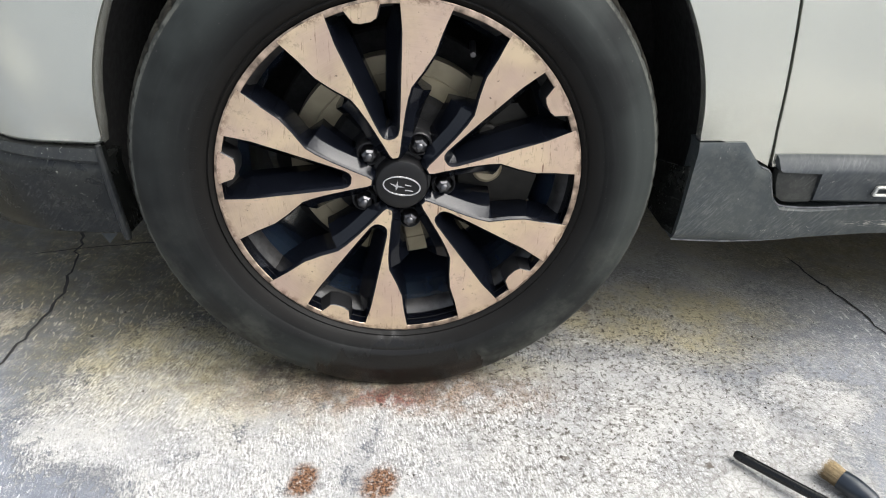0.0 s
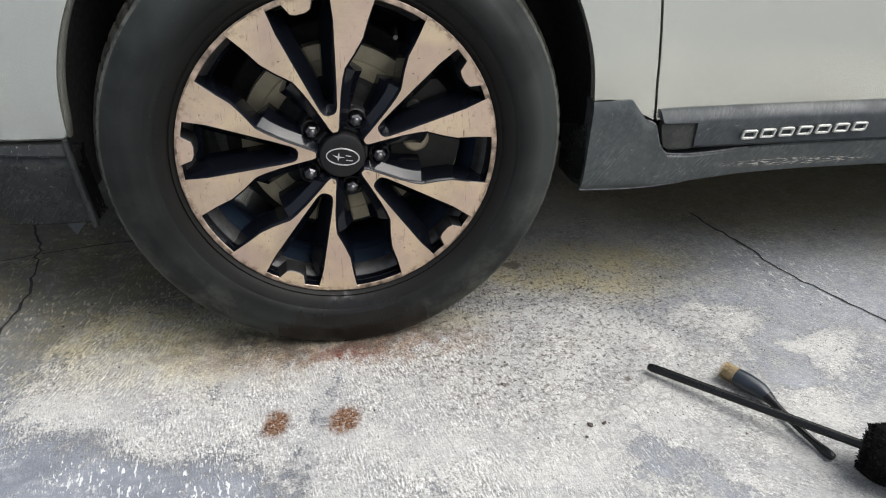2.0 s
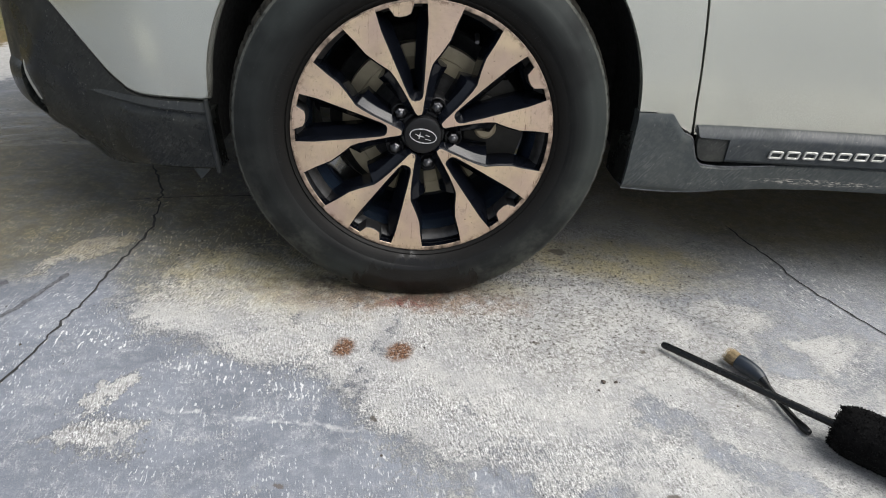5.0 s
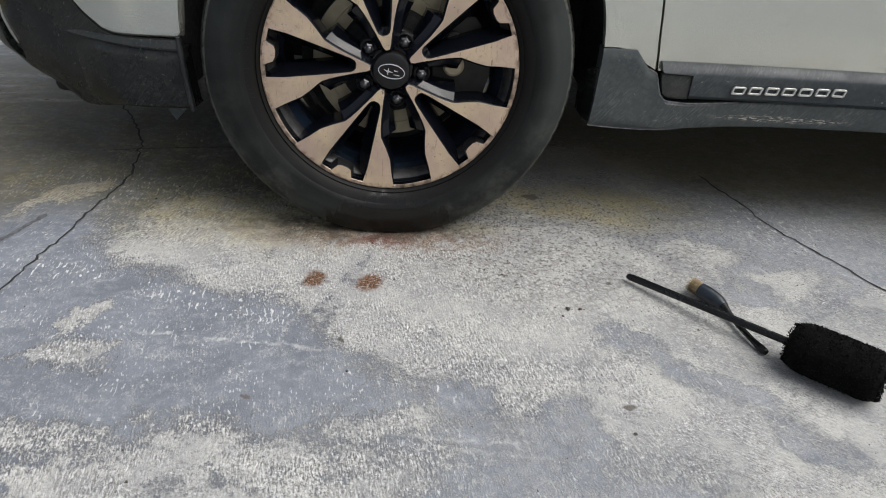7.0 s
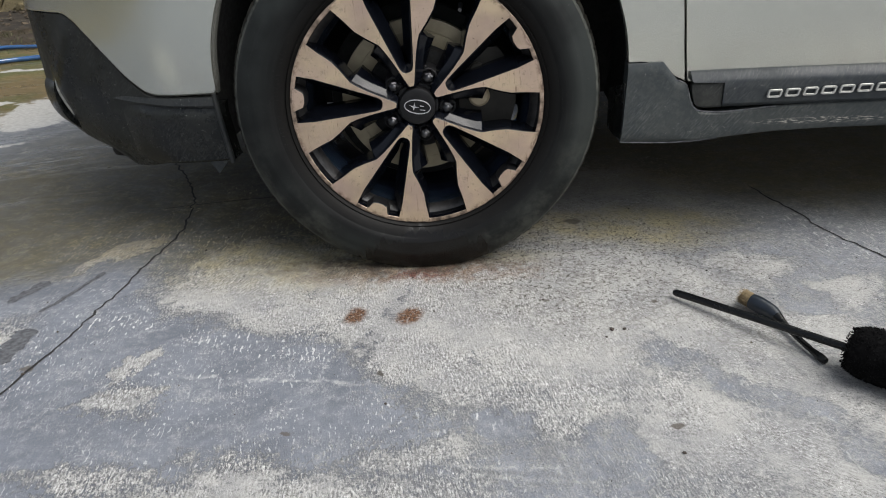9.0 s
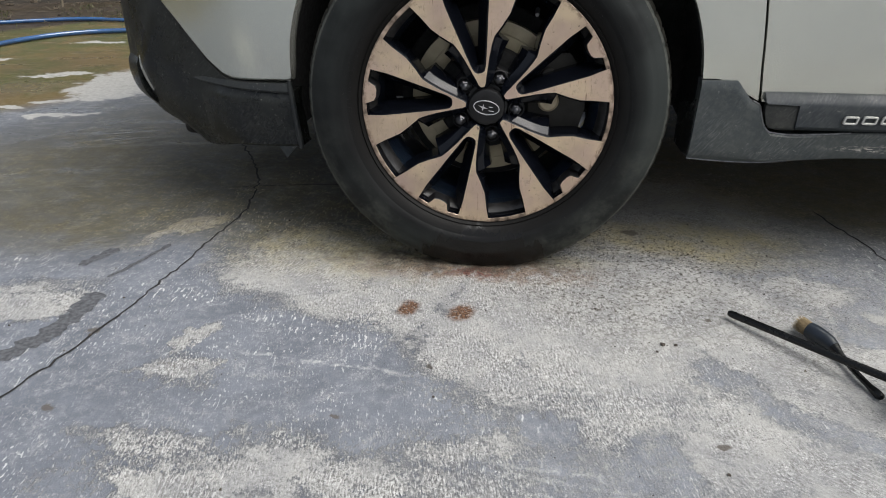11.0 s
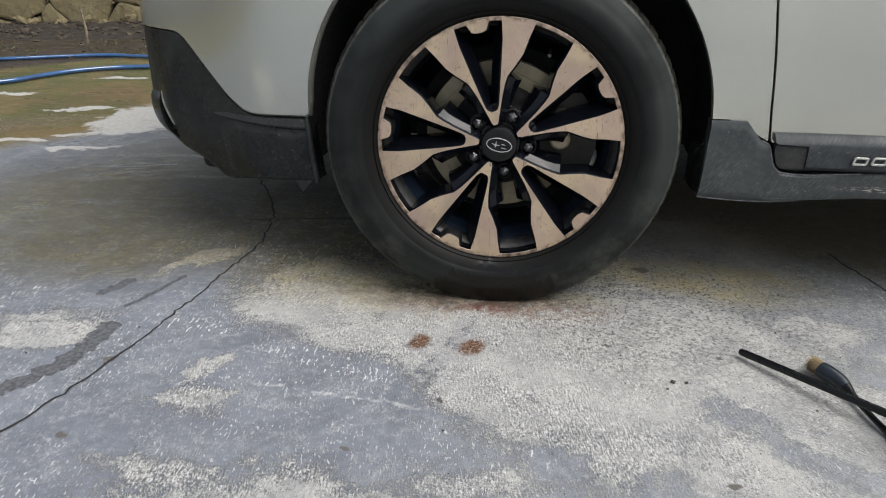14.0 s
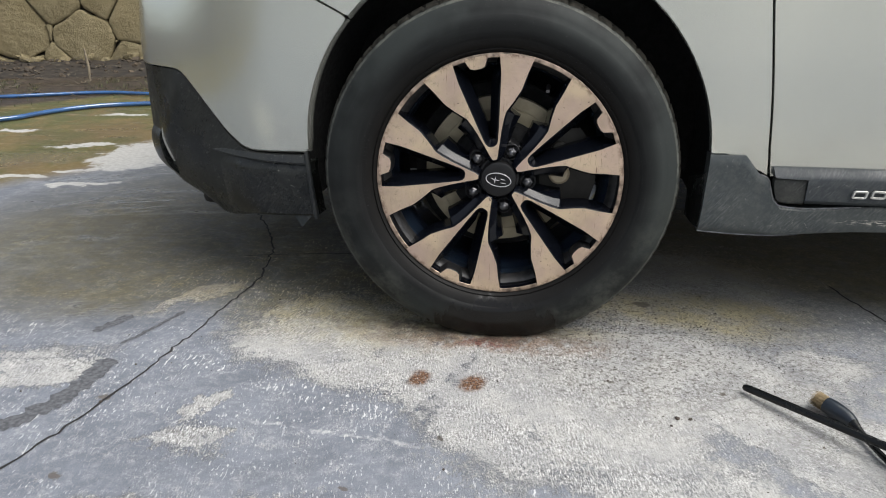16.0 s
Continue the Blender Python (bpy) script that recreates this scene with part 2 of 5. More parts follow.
    edge = m.math("ADD", pale, m.math("MULTIPLY", m.math("SUBTRACT", m.noise(30, 6, 0.8, flat), 0.5), 1.35))
    edge = m.math("ADD", edge, m.math("MULTIPLY", m.math("SUBTRACT", rough_n, 0.5), 2.1))
    # crisp flakes on one side, a dusted blur on the other
    vague = m.ramp(m.math("ADD", m.vec("DOT_PRODUCT", flat, (1, -0.4, 0)), m.math("MULTIPLY", m.noise(3.3, 3, 0.5, flat), 0.4)), 0.25, 0.75)
    edge = m.math("ADD", m.math("MULTIPLY", edge, m.ramp(vague, 0, 1, 1.0, 0.55)), m.ramp(vague, 0, 1, 0.0, 0.34))
    opened = m.ramp(edge, 0.18, 0.78)
    col = m.mix(opened, coat, bare)
    # oily brown film where the car has stood, with the car's shade put in
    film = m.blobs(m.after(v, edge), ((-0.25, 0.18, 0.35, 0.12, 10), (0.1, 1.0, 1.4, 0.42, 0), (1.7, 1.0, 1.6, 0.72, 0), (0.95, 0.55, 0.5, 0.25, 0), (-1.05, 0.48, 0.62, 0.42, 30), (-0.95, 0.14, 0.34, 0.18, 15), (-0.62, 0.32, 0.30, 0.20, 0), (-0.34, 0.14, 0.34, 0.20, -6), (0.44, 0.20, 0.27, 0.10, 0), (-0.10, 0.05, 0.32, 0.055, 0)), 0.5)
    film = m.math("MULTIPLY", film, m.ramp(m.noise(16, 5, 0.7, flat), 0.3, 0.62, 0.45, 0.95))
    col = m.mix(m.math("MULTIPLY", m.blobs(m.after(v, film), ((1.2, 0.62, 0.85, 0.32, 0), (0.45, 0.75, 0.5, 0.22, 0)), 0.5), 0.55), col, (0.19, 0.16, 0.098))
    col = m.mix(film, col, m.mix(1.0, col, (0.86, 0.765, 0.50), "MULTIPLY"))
    if not far:
        dark_grit = m.math("MULTIPLY", m.ramp(m.noise(105, 5, 0.75, flat), 0.475, 0.40), m.blobs(m.after(v, film), ((0.22, 0.10, 0.50, 0.20, -8), (0.30, -0.08, 0.25, 0.14, 0)), 0.6))
        col = m.mix(m.math("MULTIPLY", dark_grit, 0.85), col, (0.045, 0.038, 0.026))
        # rusty run-off from the wheel and two dried drips
        v = m.after(v, dark_grit)
        rust = m.math("MULTIPLY", m.blob(v, 0.00, -0.022, 0.21, 0.045, 0, 0.75), m.ramp(m.noise(30, 4, 0.7, flat), 0.34, 0.56))
        col = m.mix(m.math("MULTIPLY", rust, 0.75), col, m.mix(m.ramp(grit, 0.42, 0.56), (0.085, 0.05, 0.026), (0.27, 0.165, 0.095)))
        red = m.math("MULTIPLY", m.blob(v, 0.0, -0.030, 0.050, 0.026, 0, 0.7), m.ramp(m.noise(50, 4, 0.7, flat), 0.35, 0.55))
        col = m.mix(m.math("MULTIPLY", red, 0.85), col, m.mix(m.ramp(grit, 0.42, 0.56), (0.07, 0.012, 0.009), (0.22, 0.05, 0.035)))
        # dark brown band along the tyre's foot
        foot_band = m.math("MULTIPLY", m.blob(v, -0.07, 0.006, 0.25, 0.042, 0, 0.8), m.ramp(m.noise(22, 4, 0.7, flat), 0.3, 0.6))
        col = m.mix(m.math("MULTIPLY", foot_band, 0.85), col, (0.042, 0.032, 0.023))
        v2 = m.vec("ADD", m.after(flat, foot_band), m.vec("MULTIPLY", fine, (0.035, 0.035, 0)))
        scrape = m.math("MULTIPLY", m.blob(v2, -0.21, -0.40, 0.15, 0.0045, -3, 0.6), m.ramp(m.noise(26, 4, 0.7, flat), 0.40, 0.62))
        col = m.mix(m.math("MULTIPLY", scrape, 0.55), col, (0.60, 0.60, 0.58))
        v5 = m.vec("ADD", m.after(flat, scrape), m.vec("MULTIPLY", fine, (0.030, 0.030, 0)))
        ridges = m.blobs(v5, ((0.16, -0.612, 0.10, 0.0045, -3), (0.15, -0.594, 0.09, 0.0035, -2), (0.248, -0.592, 0.0045, 0.032, 12), (0.233, -0.590, 0.003, 0.028, 14),
                              (0.29, -0.196, 0.060, 0.0022, 8), (-0.136, -0.366, 0.0020, 0.036, 2), (-0.195, -0.320, 0.0016, 0.026, -4)), 0.5)
        col = m.mix(m.math("MULTIPLY", m.math("MULTIPLY", ridges, m.ramp(m.noise(45, 5, 0.8, flat), 0.40, 0.62)), 0.42), col, (0.62, 0.615, 0.59))
        furrows = m.blobs(m.after(v5, ridges), ((0.16, -0.603, 0.10, 0.0030, -3), (0.15, -0.6205, 0.10, 0.0025, -2), (0.240, -0.592, 0.0025, 0.028, 12), (0.125, -0.126, 0.036, 0.0030, 18), (0.110, -0.133, 0.012, 0.0030, -50)), 0.5)
        col = m.mix(m.math("MULTIPLY", m.math("MULTIPLY", furrows, m.ramp(m.noise(38, 5, 0.8, flat), 0.40, 0.60)), 0.45), col, (0.17, 0.17, 0.17))
        v4 = m.vec("ADD", m.after(flat, furrows), m.vec("MULTIPLY", fine, (0.026, 0.036, 0)))
        drips = m.most([m.blob(v4, -0.114, -0.200, 0.019, 0.029, -12, 0.35), m.blob(v4, -0.013, -0.200, 0.023, 0.029, -18, 0.35)])
        drips = m.math("MULTIPLY", drips, m.ramp(m.math("ADD", m.math("MULTIPLY", m.noise(95, 3, 0.7, flat), 0.6), m.math("MULTIPLY", rough_n, 0.4)), 0.50, 0.64, 1.0, 0.3))
        col = m.mix(drips, col, m.mix(m.ramp(grit, 0.42, 0.55), (0.030, 0.015, 0.009), (0.19, 0.098, 0.052)))
        specks = m.blobs(m.after(v2, drips), [(x, y, r, r * 0.7, 0) for x, y, r in ((-0.039, -0.380, 0.008), (-0.156, -0.530, 0.009), (0.411, -0.506, 0.011),
                        (-0.66, -0.37, 0.012), (-0.60, -0.58, 0.012), (0.44, -0.155, 0.007), (0.24, -0.145, 0.006), (0.32, 0.22, 0.02))], 0.3)
        col = m.mix(m.math("MULTIPLY", specks, 0.8), col, (0.09, 0.075, 0.06))
    # mud, moss and standing water beyond the slab's far corner
    if far:
        line = m.vec("DOT_PRODUCT", v, (-0.8, 0.6, 0))
        mud = m.ramp(line, 1.95, 2.15)
        mudcol = m.mix(m.ramp(m.noise(3, 5, 0.6, flat), 0.4, 0.6), (0.150, 0.106, 0.040), (0.086, 0.086, 0.022))
        mudcol = m.mix(m.ramp(m.noise(45, 5, 0.7, flat), 0.45, 0.7), mudcol, (0.20, 0.155, 0.085))
        col = m.mix(mud, col, mudcol)
        moss = m.math("MULTIPLY", m.ramp(line, 2.75, 3.2), m.ramp(m.noise(7, 6, 0.7, flat), 0.42, 0.6))
        col = m.mix(m.math("MULTIPLY", moss, 0.8), col, m.mix(m.noise(90, 4, 0.7, flat), (0.035, 0.048, 0.014), (0.115, 0.125, 0.045)))
        soil = m.ramp(line, 3.85, 4.0)
        col = m.mix(soil, col, m.mix(m.ramp(m.noise(20, 6, 0.7, flat), 0.4, 0.65), (0.028, 0.022, 0.016), (0.075, 0.055, 0.038)))
        v3 = m.vec("ADD", flat, m.vec("MULTIPLY", wob, (0.40, 0.30, 0)))
        water = m.blobs(v3, ((-1.30, 0.80, 0.35, 0.10, 35), (-1.35, 0.42, 0.25, 0.05, 10), (-2.2, 1.2, 0.4, 0.12, 20)), 0.3)
        # pale colour that stands in for the sky mirrored in the puddles
        pool_glare = m.ramp(m.math("ADD", m.blobs(v3, ((-1.63, 1.45, 0.21, 0.33, 0), (-2.02, 1.52, 0.17, 0.05, 15), (-2.02, 0.97, 0.22, 0.035, 8), (-1.75, 1.10, 0.14, 0.03, 15),
                        (-2.6, 1.74, 0.15, 0.03, 10), (-2.30, 2.25, 0.15, 0.04, 10), (-1.62, 0.92, 0.12, 0.03, 25)), 0.3), m.math("MULTIPLY", m.math("SUBTRACT", m.noise(9, 6, 0.7, flat), 0.5), 2.3)), 0.44, 0.86)
    damp = m.ramp(m.noise(2.0, 4, 0.6, flat), 0.45, 0.6)
    wetzone = m.ramp(m.vec("DOT_PRODUCT", v, (-0.8, 0.6, 0)), 0.70, 1.25)
    wet = m.math("MULTIPLY", wetzone, m.math("ADD", m.math("MULTIPLY", damp, 0.6), 0.4))
    col = m.mix(m.math("MULTIPLY", wet, 0.45), col, m.mix(1.0, col, (0.50, 0.47, 0.375), "MULTIPLY"))
    # wet concrete by the nose, with the shade under the bumper mixed in
    soaked_and_shaded = m.math("MULTIPLY", m.blobs(m.after(v, wet), ((-1.15, 0.62, 0.55, 0.36, 20), (-0.80, 0.42, 0.50, 0.26, 20), (-0.95, 0.10, 0.40, 0.20, 20), (-0.42, 0.26, 0.24, 0.13, 0)), 0.6), m.ramp(m.noise(7, 5, 0.65, flat), 0.3, 0.6, 0.45, 1.0))
    col = m.mix(m.math("MULTIPLY", soaked_and_shaded, 0.68), col, m.mix(1.0, col, (0.58, 0.52, 0.40), "MULTIPLY"))
    rough = m.mix(wet, (0.85, 0.85, 0.85), (0.5, 0.5, 0.5))
    # films of water that mirror the sky, broken by the broom's ridges
    flow = m.vec("ADD", flat, m.vec("MULTIPLY", wob, (0.30, 0.16, 0)))
    film_of_water = m.blobs(m.after(flow, soaked_and_shaded), ((-1.30, 0.72, 0.17, 0.12, 30), (-1.28, 0.35, 0.13, 0.035, 32), (-1.62, 0.98, 0.20, 0.06, 20), (-0.93, -0.05, 0.10, 0.05, 40)), 0.55)
    broken = m.ramp(m.noise(1, 5, 0.7, m.place(flat, (2, 1, 0), 24, (1 / 9, 1 / 34, 1))), 0.42, 0.58)
    film_of_water = m.math("MULTIPLY", film_of_water, broken)
    sheen = m.ramp(m.noise(1, 5, 0.65, m.place(flat, (0, 0, 0), 12, (1 / 2.6, 1 / 10, 1))), 0.52, 0.62)
    rough = m.mix(m.math("MULTIPLY", m.math("MULTIPLY", sheen, wet), 0.9), rough, (0.22, 0.22, 0.22))
    rough = m.mix(film_of_water, rough, (0.12, 0.12, 0.12))
    if far:
        rough = m.mix(m.math("MULTIPLY", water, 0.8), rough, (0.16, 0.16, 0.16))
        col = m.mix(m.math("MULTIPLY", pool_glare, 0.92), col, m.mix(m.ramp(lump, 0.35, 0.65), (0.36, 0.35, 0.325), (0.47, 0.46, 0.43)))
        rough = m.mix(pool_glare, rough, (0.6, 0.6, 0.6))
    m.set(Base_Color=col, Roughness=rough, Specular_IOR_Level=0.35)
    calmed = m.ramp(m.vec("DOT_PRODUCT", flat, (-0.8, 0.6, 0)), 0.90, 1.58, 1.0, 0.22)
    if far:
        calmed = m.math("MULTIPLY", calmed, m.ramp(pool_glare, 0, 1, 1.0, 0.1))
    m.bump(m.math("MULTIPLY", m.math("MULTIPLY", rough_n, calmed), m.math("MULTIPLY", m.ramp(opened, 0, 1, 0.35, 1.0), m.ramp(film_of_water, 0, 1, 1.0, 0.12))), 1.0, 0.0045)
    return m.mat


def paint_material():
    m = Nodes("silver_metallic_paint")
    tone = m.noise(1.6, 2, 0.4)
    low = m.math("MULTIPLY", m.ramp(m.along(0, 0, 1), 0.50, 0.36), m.ramp(m.noise(12, 4, 0.6), 0.35, 0.7))
    col = m.mix(tone, (0.605, 0.614, 0.545), (0.645, 0.654, 0.583))
    m.set(Base_Color=m.mix(m.math("MULTIPLY", low, 0.35), col, (0.50, 0.47, 0.41)), Metallic=0.8, Roughness=0.24, Coat_Weight=0.6, Coat_Roughness=0.10)
    return m.mat


def cladding_material(name="grey_textured_plastic", color=(0.030, 0.037, 0.041), dust=0.6, specks=0.4, gloss=(0.36, 0.60)):
    m = Nodes(name)
    film = m.ramp(m.noise(7, 7, 0.7), 0.36, 0.66)
    s, t = m.along(0.62, 0.2, 0.78), m.along(0.78, 0.2, -0.62)
    wipe = m.ramp(m.noise(1, 5, 0.7, m.xyz(m.math("MULTIPLY", s, 60), m.math("MULTIPLY", t, 300))), 0.44, 0.74)
    wipe = m.math("MULTIPLY", wipe, m.ramp(m.noise(11, 5, 0.65), 0.42, 0.58))
    mottle = m.ramp(m.noise(85, 6, 0.8), 0.44, 0.62)
    speck = m.math("MULTIPLY", m.ramp(m.noise(230, 3, 0.6), 0.64, 0.70), m.ramp(m.noise(17, 4, 0.6), 0.47, 0.64))
    col = m.mix(m.math("MULTIPLY", film, dust * 0.45), color, (0.10, 0.105, 0.092))
    col = m.mix(m.math("MULTIPLY", mottle, dust * 0.25), col, (0.15, 0.15, 0.125))
    col = m.mix(m.math("MULTIPLY", wipe, dust * 0.5), col, (0.26, 0.265, 0.245))
    col = m.mix(m.math("MULTIPLY", speck, specks), col, (0.45, 0.44, 0.39))
    # a scraped strip low on the sill
    strip = m.vec("LENGTH", m.vec("MULTIPLY", m.vec("SUBTRACT", m.pos, (0.78, 0, 0.272)), (1 / 0.14, 0, 1 / 0.007)))
    strip = m.math("MULTIPLY", m.ramp(strip, 1.2, 0.6), m.ramp(m.noise(1, 4, 0.7, m.place(m.pos, (0, 0, 0), 0, (1 / 70, 1, 1 / 420))), 0.52, 0.60))
    col = m.mix(m.math("MULTIPLY", strip, 0.8), col, (0.50, 0.47, 0.41))
    m.set(Base_Color=col, Roughness=m.ramp(film, 0, 1, *gloss), Specular_IOR_Level=0.35)
    m.bump(m.noise(1200, 2), 0.2, 0.0005)
    return m.mat


def tyre_material():
    m = Nodes("dusty_black_rubber")
    x, z = m.along(1, 0, 0), m.along(0, 0, 1)
    rr = m.vec("LENGTH", m.vec("MULTIPLY", m.pos, (1, 0, 1)))
    turn = m.math("ARCTAN2", z, x)
    # dust wiped round the sidewall in arcs
    arcs = m.noise(1, 5, 0.7, m.xyz(m.math("MULTIPLY", turn, 3.2), m.math("MULTIPLY", rr, 170)))
    film = m.ramp(m.noise(8, 5, 0.65), 0.32, 0.70)
    col = m.mix(m.math("MULTIPLY", film, 0.7), (0.004, 0.0043, 0.0044), (0.011, 0.012, 0.0117))
    col = m.mix(m.math("MULTIPLY", m.ramp(arcs, 0.48, 0.72), 0.35), col, (0.018, 0.0195, 0.019))
    col = m.mix(m.math("MULTIPLY", m.ramp(arcs, 0.45, 0.30), 0.6), col, (0.005, 0.005, 0.005))
    outer = m.math("MULTIPLY", m.ramp(rr, 0.272, 0.318), m.ramp(m.noise(5, 4, 0.6), 0.36, 0.60, 0.15, 1.0))
    col = m.mix(m.math("MULTIPLY", outer, 0.85), col, (0.029, 0.0335, 0.0315))
    low_dust = m.math("MULTIPLY", m.math("MULTIPLY", m.ramp(z, 0.02, -0.20), m.ramp(rr, 0.270, 0.315)), m.ramp(m.noise(17, 5, 0.7), 0.40, 0.66))
    col = m.mix(m.math("MULTIPLY", low_dust, 0.62), col, (0.070, 0.073, 0.062))
    speck = m.ramp(m.noise(300, 2, 0.5), 0.70, 0.75)
    col = m.mix(m.math("MULTIPLY", speck, 0.2), col, (0.12, 0.115, 0.10))
    scuff = m.math("MULTIPLY", m.math("MULTIPLY", m.ramp(rr, 0.3385, 0.3400), m.ramp(rr, 0.3450, 0.3425)), m.ramp(m.noise(30, 5, 0.8), 0.38, 0.60, 0.2, 1.0))
    col = m.mix(m.math("MULTIPLY", scuff, 0.7), col, (0.12, 0.122, 0.105))
    # wet drips of run-off at the sidewall's foot, with the shade there put in
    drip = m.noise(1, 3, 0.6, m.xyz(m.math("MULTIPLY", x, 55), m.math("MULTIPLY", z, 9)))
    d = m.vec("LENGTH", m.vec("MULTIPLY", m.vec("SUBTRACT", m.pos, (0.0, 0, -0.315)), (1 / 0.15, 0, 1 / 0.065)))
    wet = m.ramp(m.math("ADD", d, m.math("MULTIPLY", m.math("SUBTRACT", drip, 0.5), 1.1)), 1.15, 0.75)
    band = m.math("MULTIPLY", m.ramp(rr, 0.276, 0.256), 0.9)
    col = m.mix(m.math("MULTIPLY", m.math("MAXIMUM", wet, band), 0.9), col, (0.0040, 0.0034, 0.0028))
    m.set(Base_Color=col, Roughness=m.ramp(wet, 0, 1, 0.58, 0.22), Specular_IOR_Level=m.ramp(wet, 0, 1, 0.19, 0.30))
    m.bump(m.math("ADD", m.noise(500, 3), m.math("MULTIPLY", arcs, 0.5)), 0.12, 0.0006)
    return m.mat


def machined_material():
    m = Nodes("machined_alloy_with_brown_residue")
    m.pos = m.vec("SUBTRACT", m.t.nodes.new("ShaderNodeNewGeometry").outputs["Position"], (0.004, 0.003, 0.340))
    rr = m.vec("LENGTH", m.vec("MULTIPLY", m.pos, (1, 0, 1)))
    turn = m.math("ARCTAN2", m.along(0, 0, 1), m.along(1, 0, 0))
    film = m.ramp(m.noise(14, 4, 0.6), 0.34, 0.66)
    col = m.mix(film, (0.48, 0.362, 0.270), (0.65, 0.515, 0.350))
    pink = m.ramp(m.noise(9, 3, 0.5, m.vec("ADD", m.pos, (3, 1, 2))), 0.42, 0.64)
    col = m.mix(m.math("MULTIPLY", pink, 0.5), col, (0.55, 0.40, 0.345))
    # faint concentric marks of the lathe
    lathe_mark = m.noise(1, 2, 0.5, m.xyz(m.math("MULTIPLY", rr, 900), m.math("MULTIPLY", turn, 1.2)))
    col = m.mix(m.math("MULTIPLY", m.ramp(lathe_mark, 0.4, 0.7), 0.12), col, (0.70, 0.58, 0.47))
    # rusty runs, crumbs and smears of brake dust
    run = m.ramp(m.noise(1, 4, 0.7, m.place(m.pos, (1, 0, 0), 0, (1 / 260, 1 / 260, 1 / 16))), 0.60, 0.68)
    run = m.math("MULTIPLY", run, m.ramp(m.noise(16, 4, 0.6), 0.42, 0.58))
    col = m.mix(m.math("MULTIPLY", run, 0.85), col, (0.16, 0.085, 0.06))
    near = m.ramp(rr, 0.15, 0.08, 0.4, 1.0)
    grime = m.math("MULTIPLY", m.math("MULTIPLY", m.ramp(m.noise(95, 5, 0.8), 0.545, 0.63), m.ramp(m.noise(13, 4, 0.6), 0.44, 0.60)), near)
    col = m.mix(m.math("MULTIPLY", grime, 0.8), col, (0.085, 0.055, 0.042))
    chip = m.ramp(m.noise(160, 2, 0.5), 0.735, 0.76)
    col = m.mix(m.math("MULTIPLY", chip, 0.8), col, (0.05, 0.035, 0.03))
    ends = m.math("MULTIPLY", m.ramp(rr, 0.228, 0.2385), m.ramp(m.noise(60, 5, 0.8), 0.44, 0.60))
    col = m.mix(m.math("MULTIPLY", ends, 0.75), col, (0.15, 0.085, 0.06))
    m.set(Base_Color=col, Metallic=m.ramp(grime, 0, 1, 0.72, 0.3), Roughness=m.ramp(film, 0, 1, 0.36, 0.46))
    m.bump(m.noise(60, 2, 0.5), 0.08, 0.0005)
    return m.mat


def stone_material():
    m = Nodes("tan_field_stone")
    r = m.random()
    a = m.mix(r, (0.215, 0.172, 0.088), (0.140, 0.115, 0.060))
    col = m.mix(m.ramp(m.noise(3.5, 6, 0.65), 0.3, 0.7), a, (0.215, 0.178, 0.098))
    col = m.mix(m.math("MULTIPLY", m.ramp(m.noise(4.5, 7, 0.75), 0.52, 0.70), 0.6), col, (0.075, 0.060, 0.032))
    col = m.mix(m.math("MULTIPLY", m.ramp(m.noise(11, 6, 0.75), 0.56, 0.70), 0.45), col, (0.30, 0.26, 0.165))
    m.set(Base_Color=col, Roughness=0.9)
    m.bump(m.noise(7, 9, 0.72), 1.0, 0.05)
    return m.mat


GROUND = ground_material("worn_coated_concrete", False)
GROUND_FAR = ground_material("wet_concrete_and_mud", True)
PAINT = paint_material()
CLAD = cladding_material()
CLAD_DARK = cladding_material("black_moulded_plastic", (0.0042, 0.0052, 0.0054), 0.20, 0.6, (0.18, 0.50))
MOULD = cladding_material("dark_slate_moulding_plastic", (0.021, 0.026, 0.032), 0.32, 0.3)
LEDGE = cladding_material("dust_caught_plastic_ledge", (0.0075, 0.0092, 0.011), 0.26, 1.0)
CAPGREY = cladding_material("dull_grey_end_cap_plastic", (0.020, 0.021, 0.020), 0.45, 0.2)
TYRE = tyre_material()
TREAD = simple("dusty_black_tread_rubber", (0.030, 0.028, 0.022), 0.85, 0.0, 70, 0.85, 0.3, 0.0, 0.15)
MACHINED = machined_material()
GLOSS = simple("gloss_black_wheel_paint", (0.0038, 0.0046, 0.0072), 0.16, 0.0, 40, 0.3, 0.02, 0.12, 0.28)
BARREL = simple("deep_gloss_black_barrel", (0.021, 0.033, 0.054), 0.13, 0.0, 25, 0.3, 0.02, 1.0)
SATIN = simple("satin_black_paint", (0.016, 0.016, 0.017), 0.38, 0.0, 50, 0.3, 0.05)
CAPBLACK = simple("black_cap_plastic", (0.007, 0.007, 0.0075), 0.42, 0.0, 60, 0.3, 0.04, 0.0, 0.3)
LIP = simple("grimy_machined_lip", (0.50, 0.38, 0.29), 0.42, 0.55, 55, 0.85, 0.1)
CHROME = simple("worn_chrome", (0.72, 0.72, 0.72), 0.16, 1.0, 80, 0.15, 0.02)
NUTMETAL = simple("dark_plated_nut_steel", (0.13, 0.13, 0.135), 0.36, 1.0, 120, 0.3, 0.05)
IRON = simple("brake_disc_iron", (0.40, 0.345, 0.235), 0.5, 0.3, 30, 0.25, 0.1)
CAST = simple("dull_cast_metal", (0.026, 0.024, 0.020), 0.6, 0.4, 40, 0.4, 0.2)
TAN = simple("tan_plated_boss", (0.42, 0.35, 0.24), 0.5, 0.3, 30, 0.25, 0.1)
LINER = simple("black_felt_liner", (0.010, 0.010, 0.010), 0.95, 0.0, 300, 0.4, 0.5)
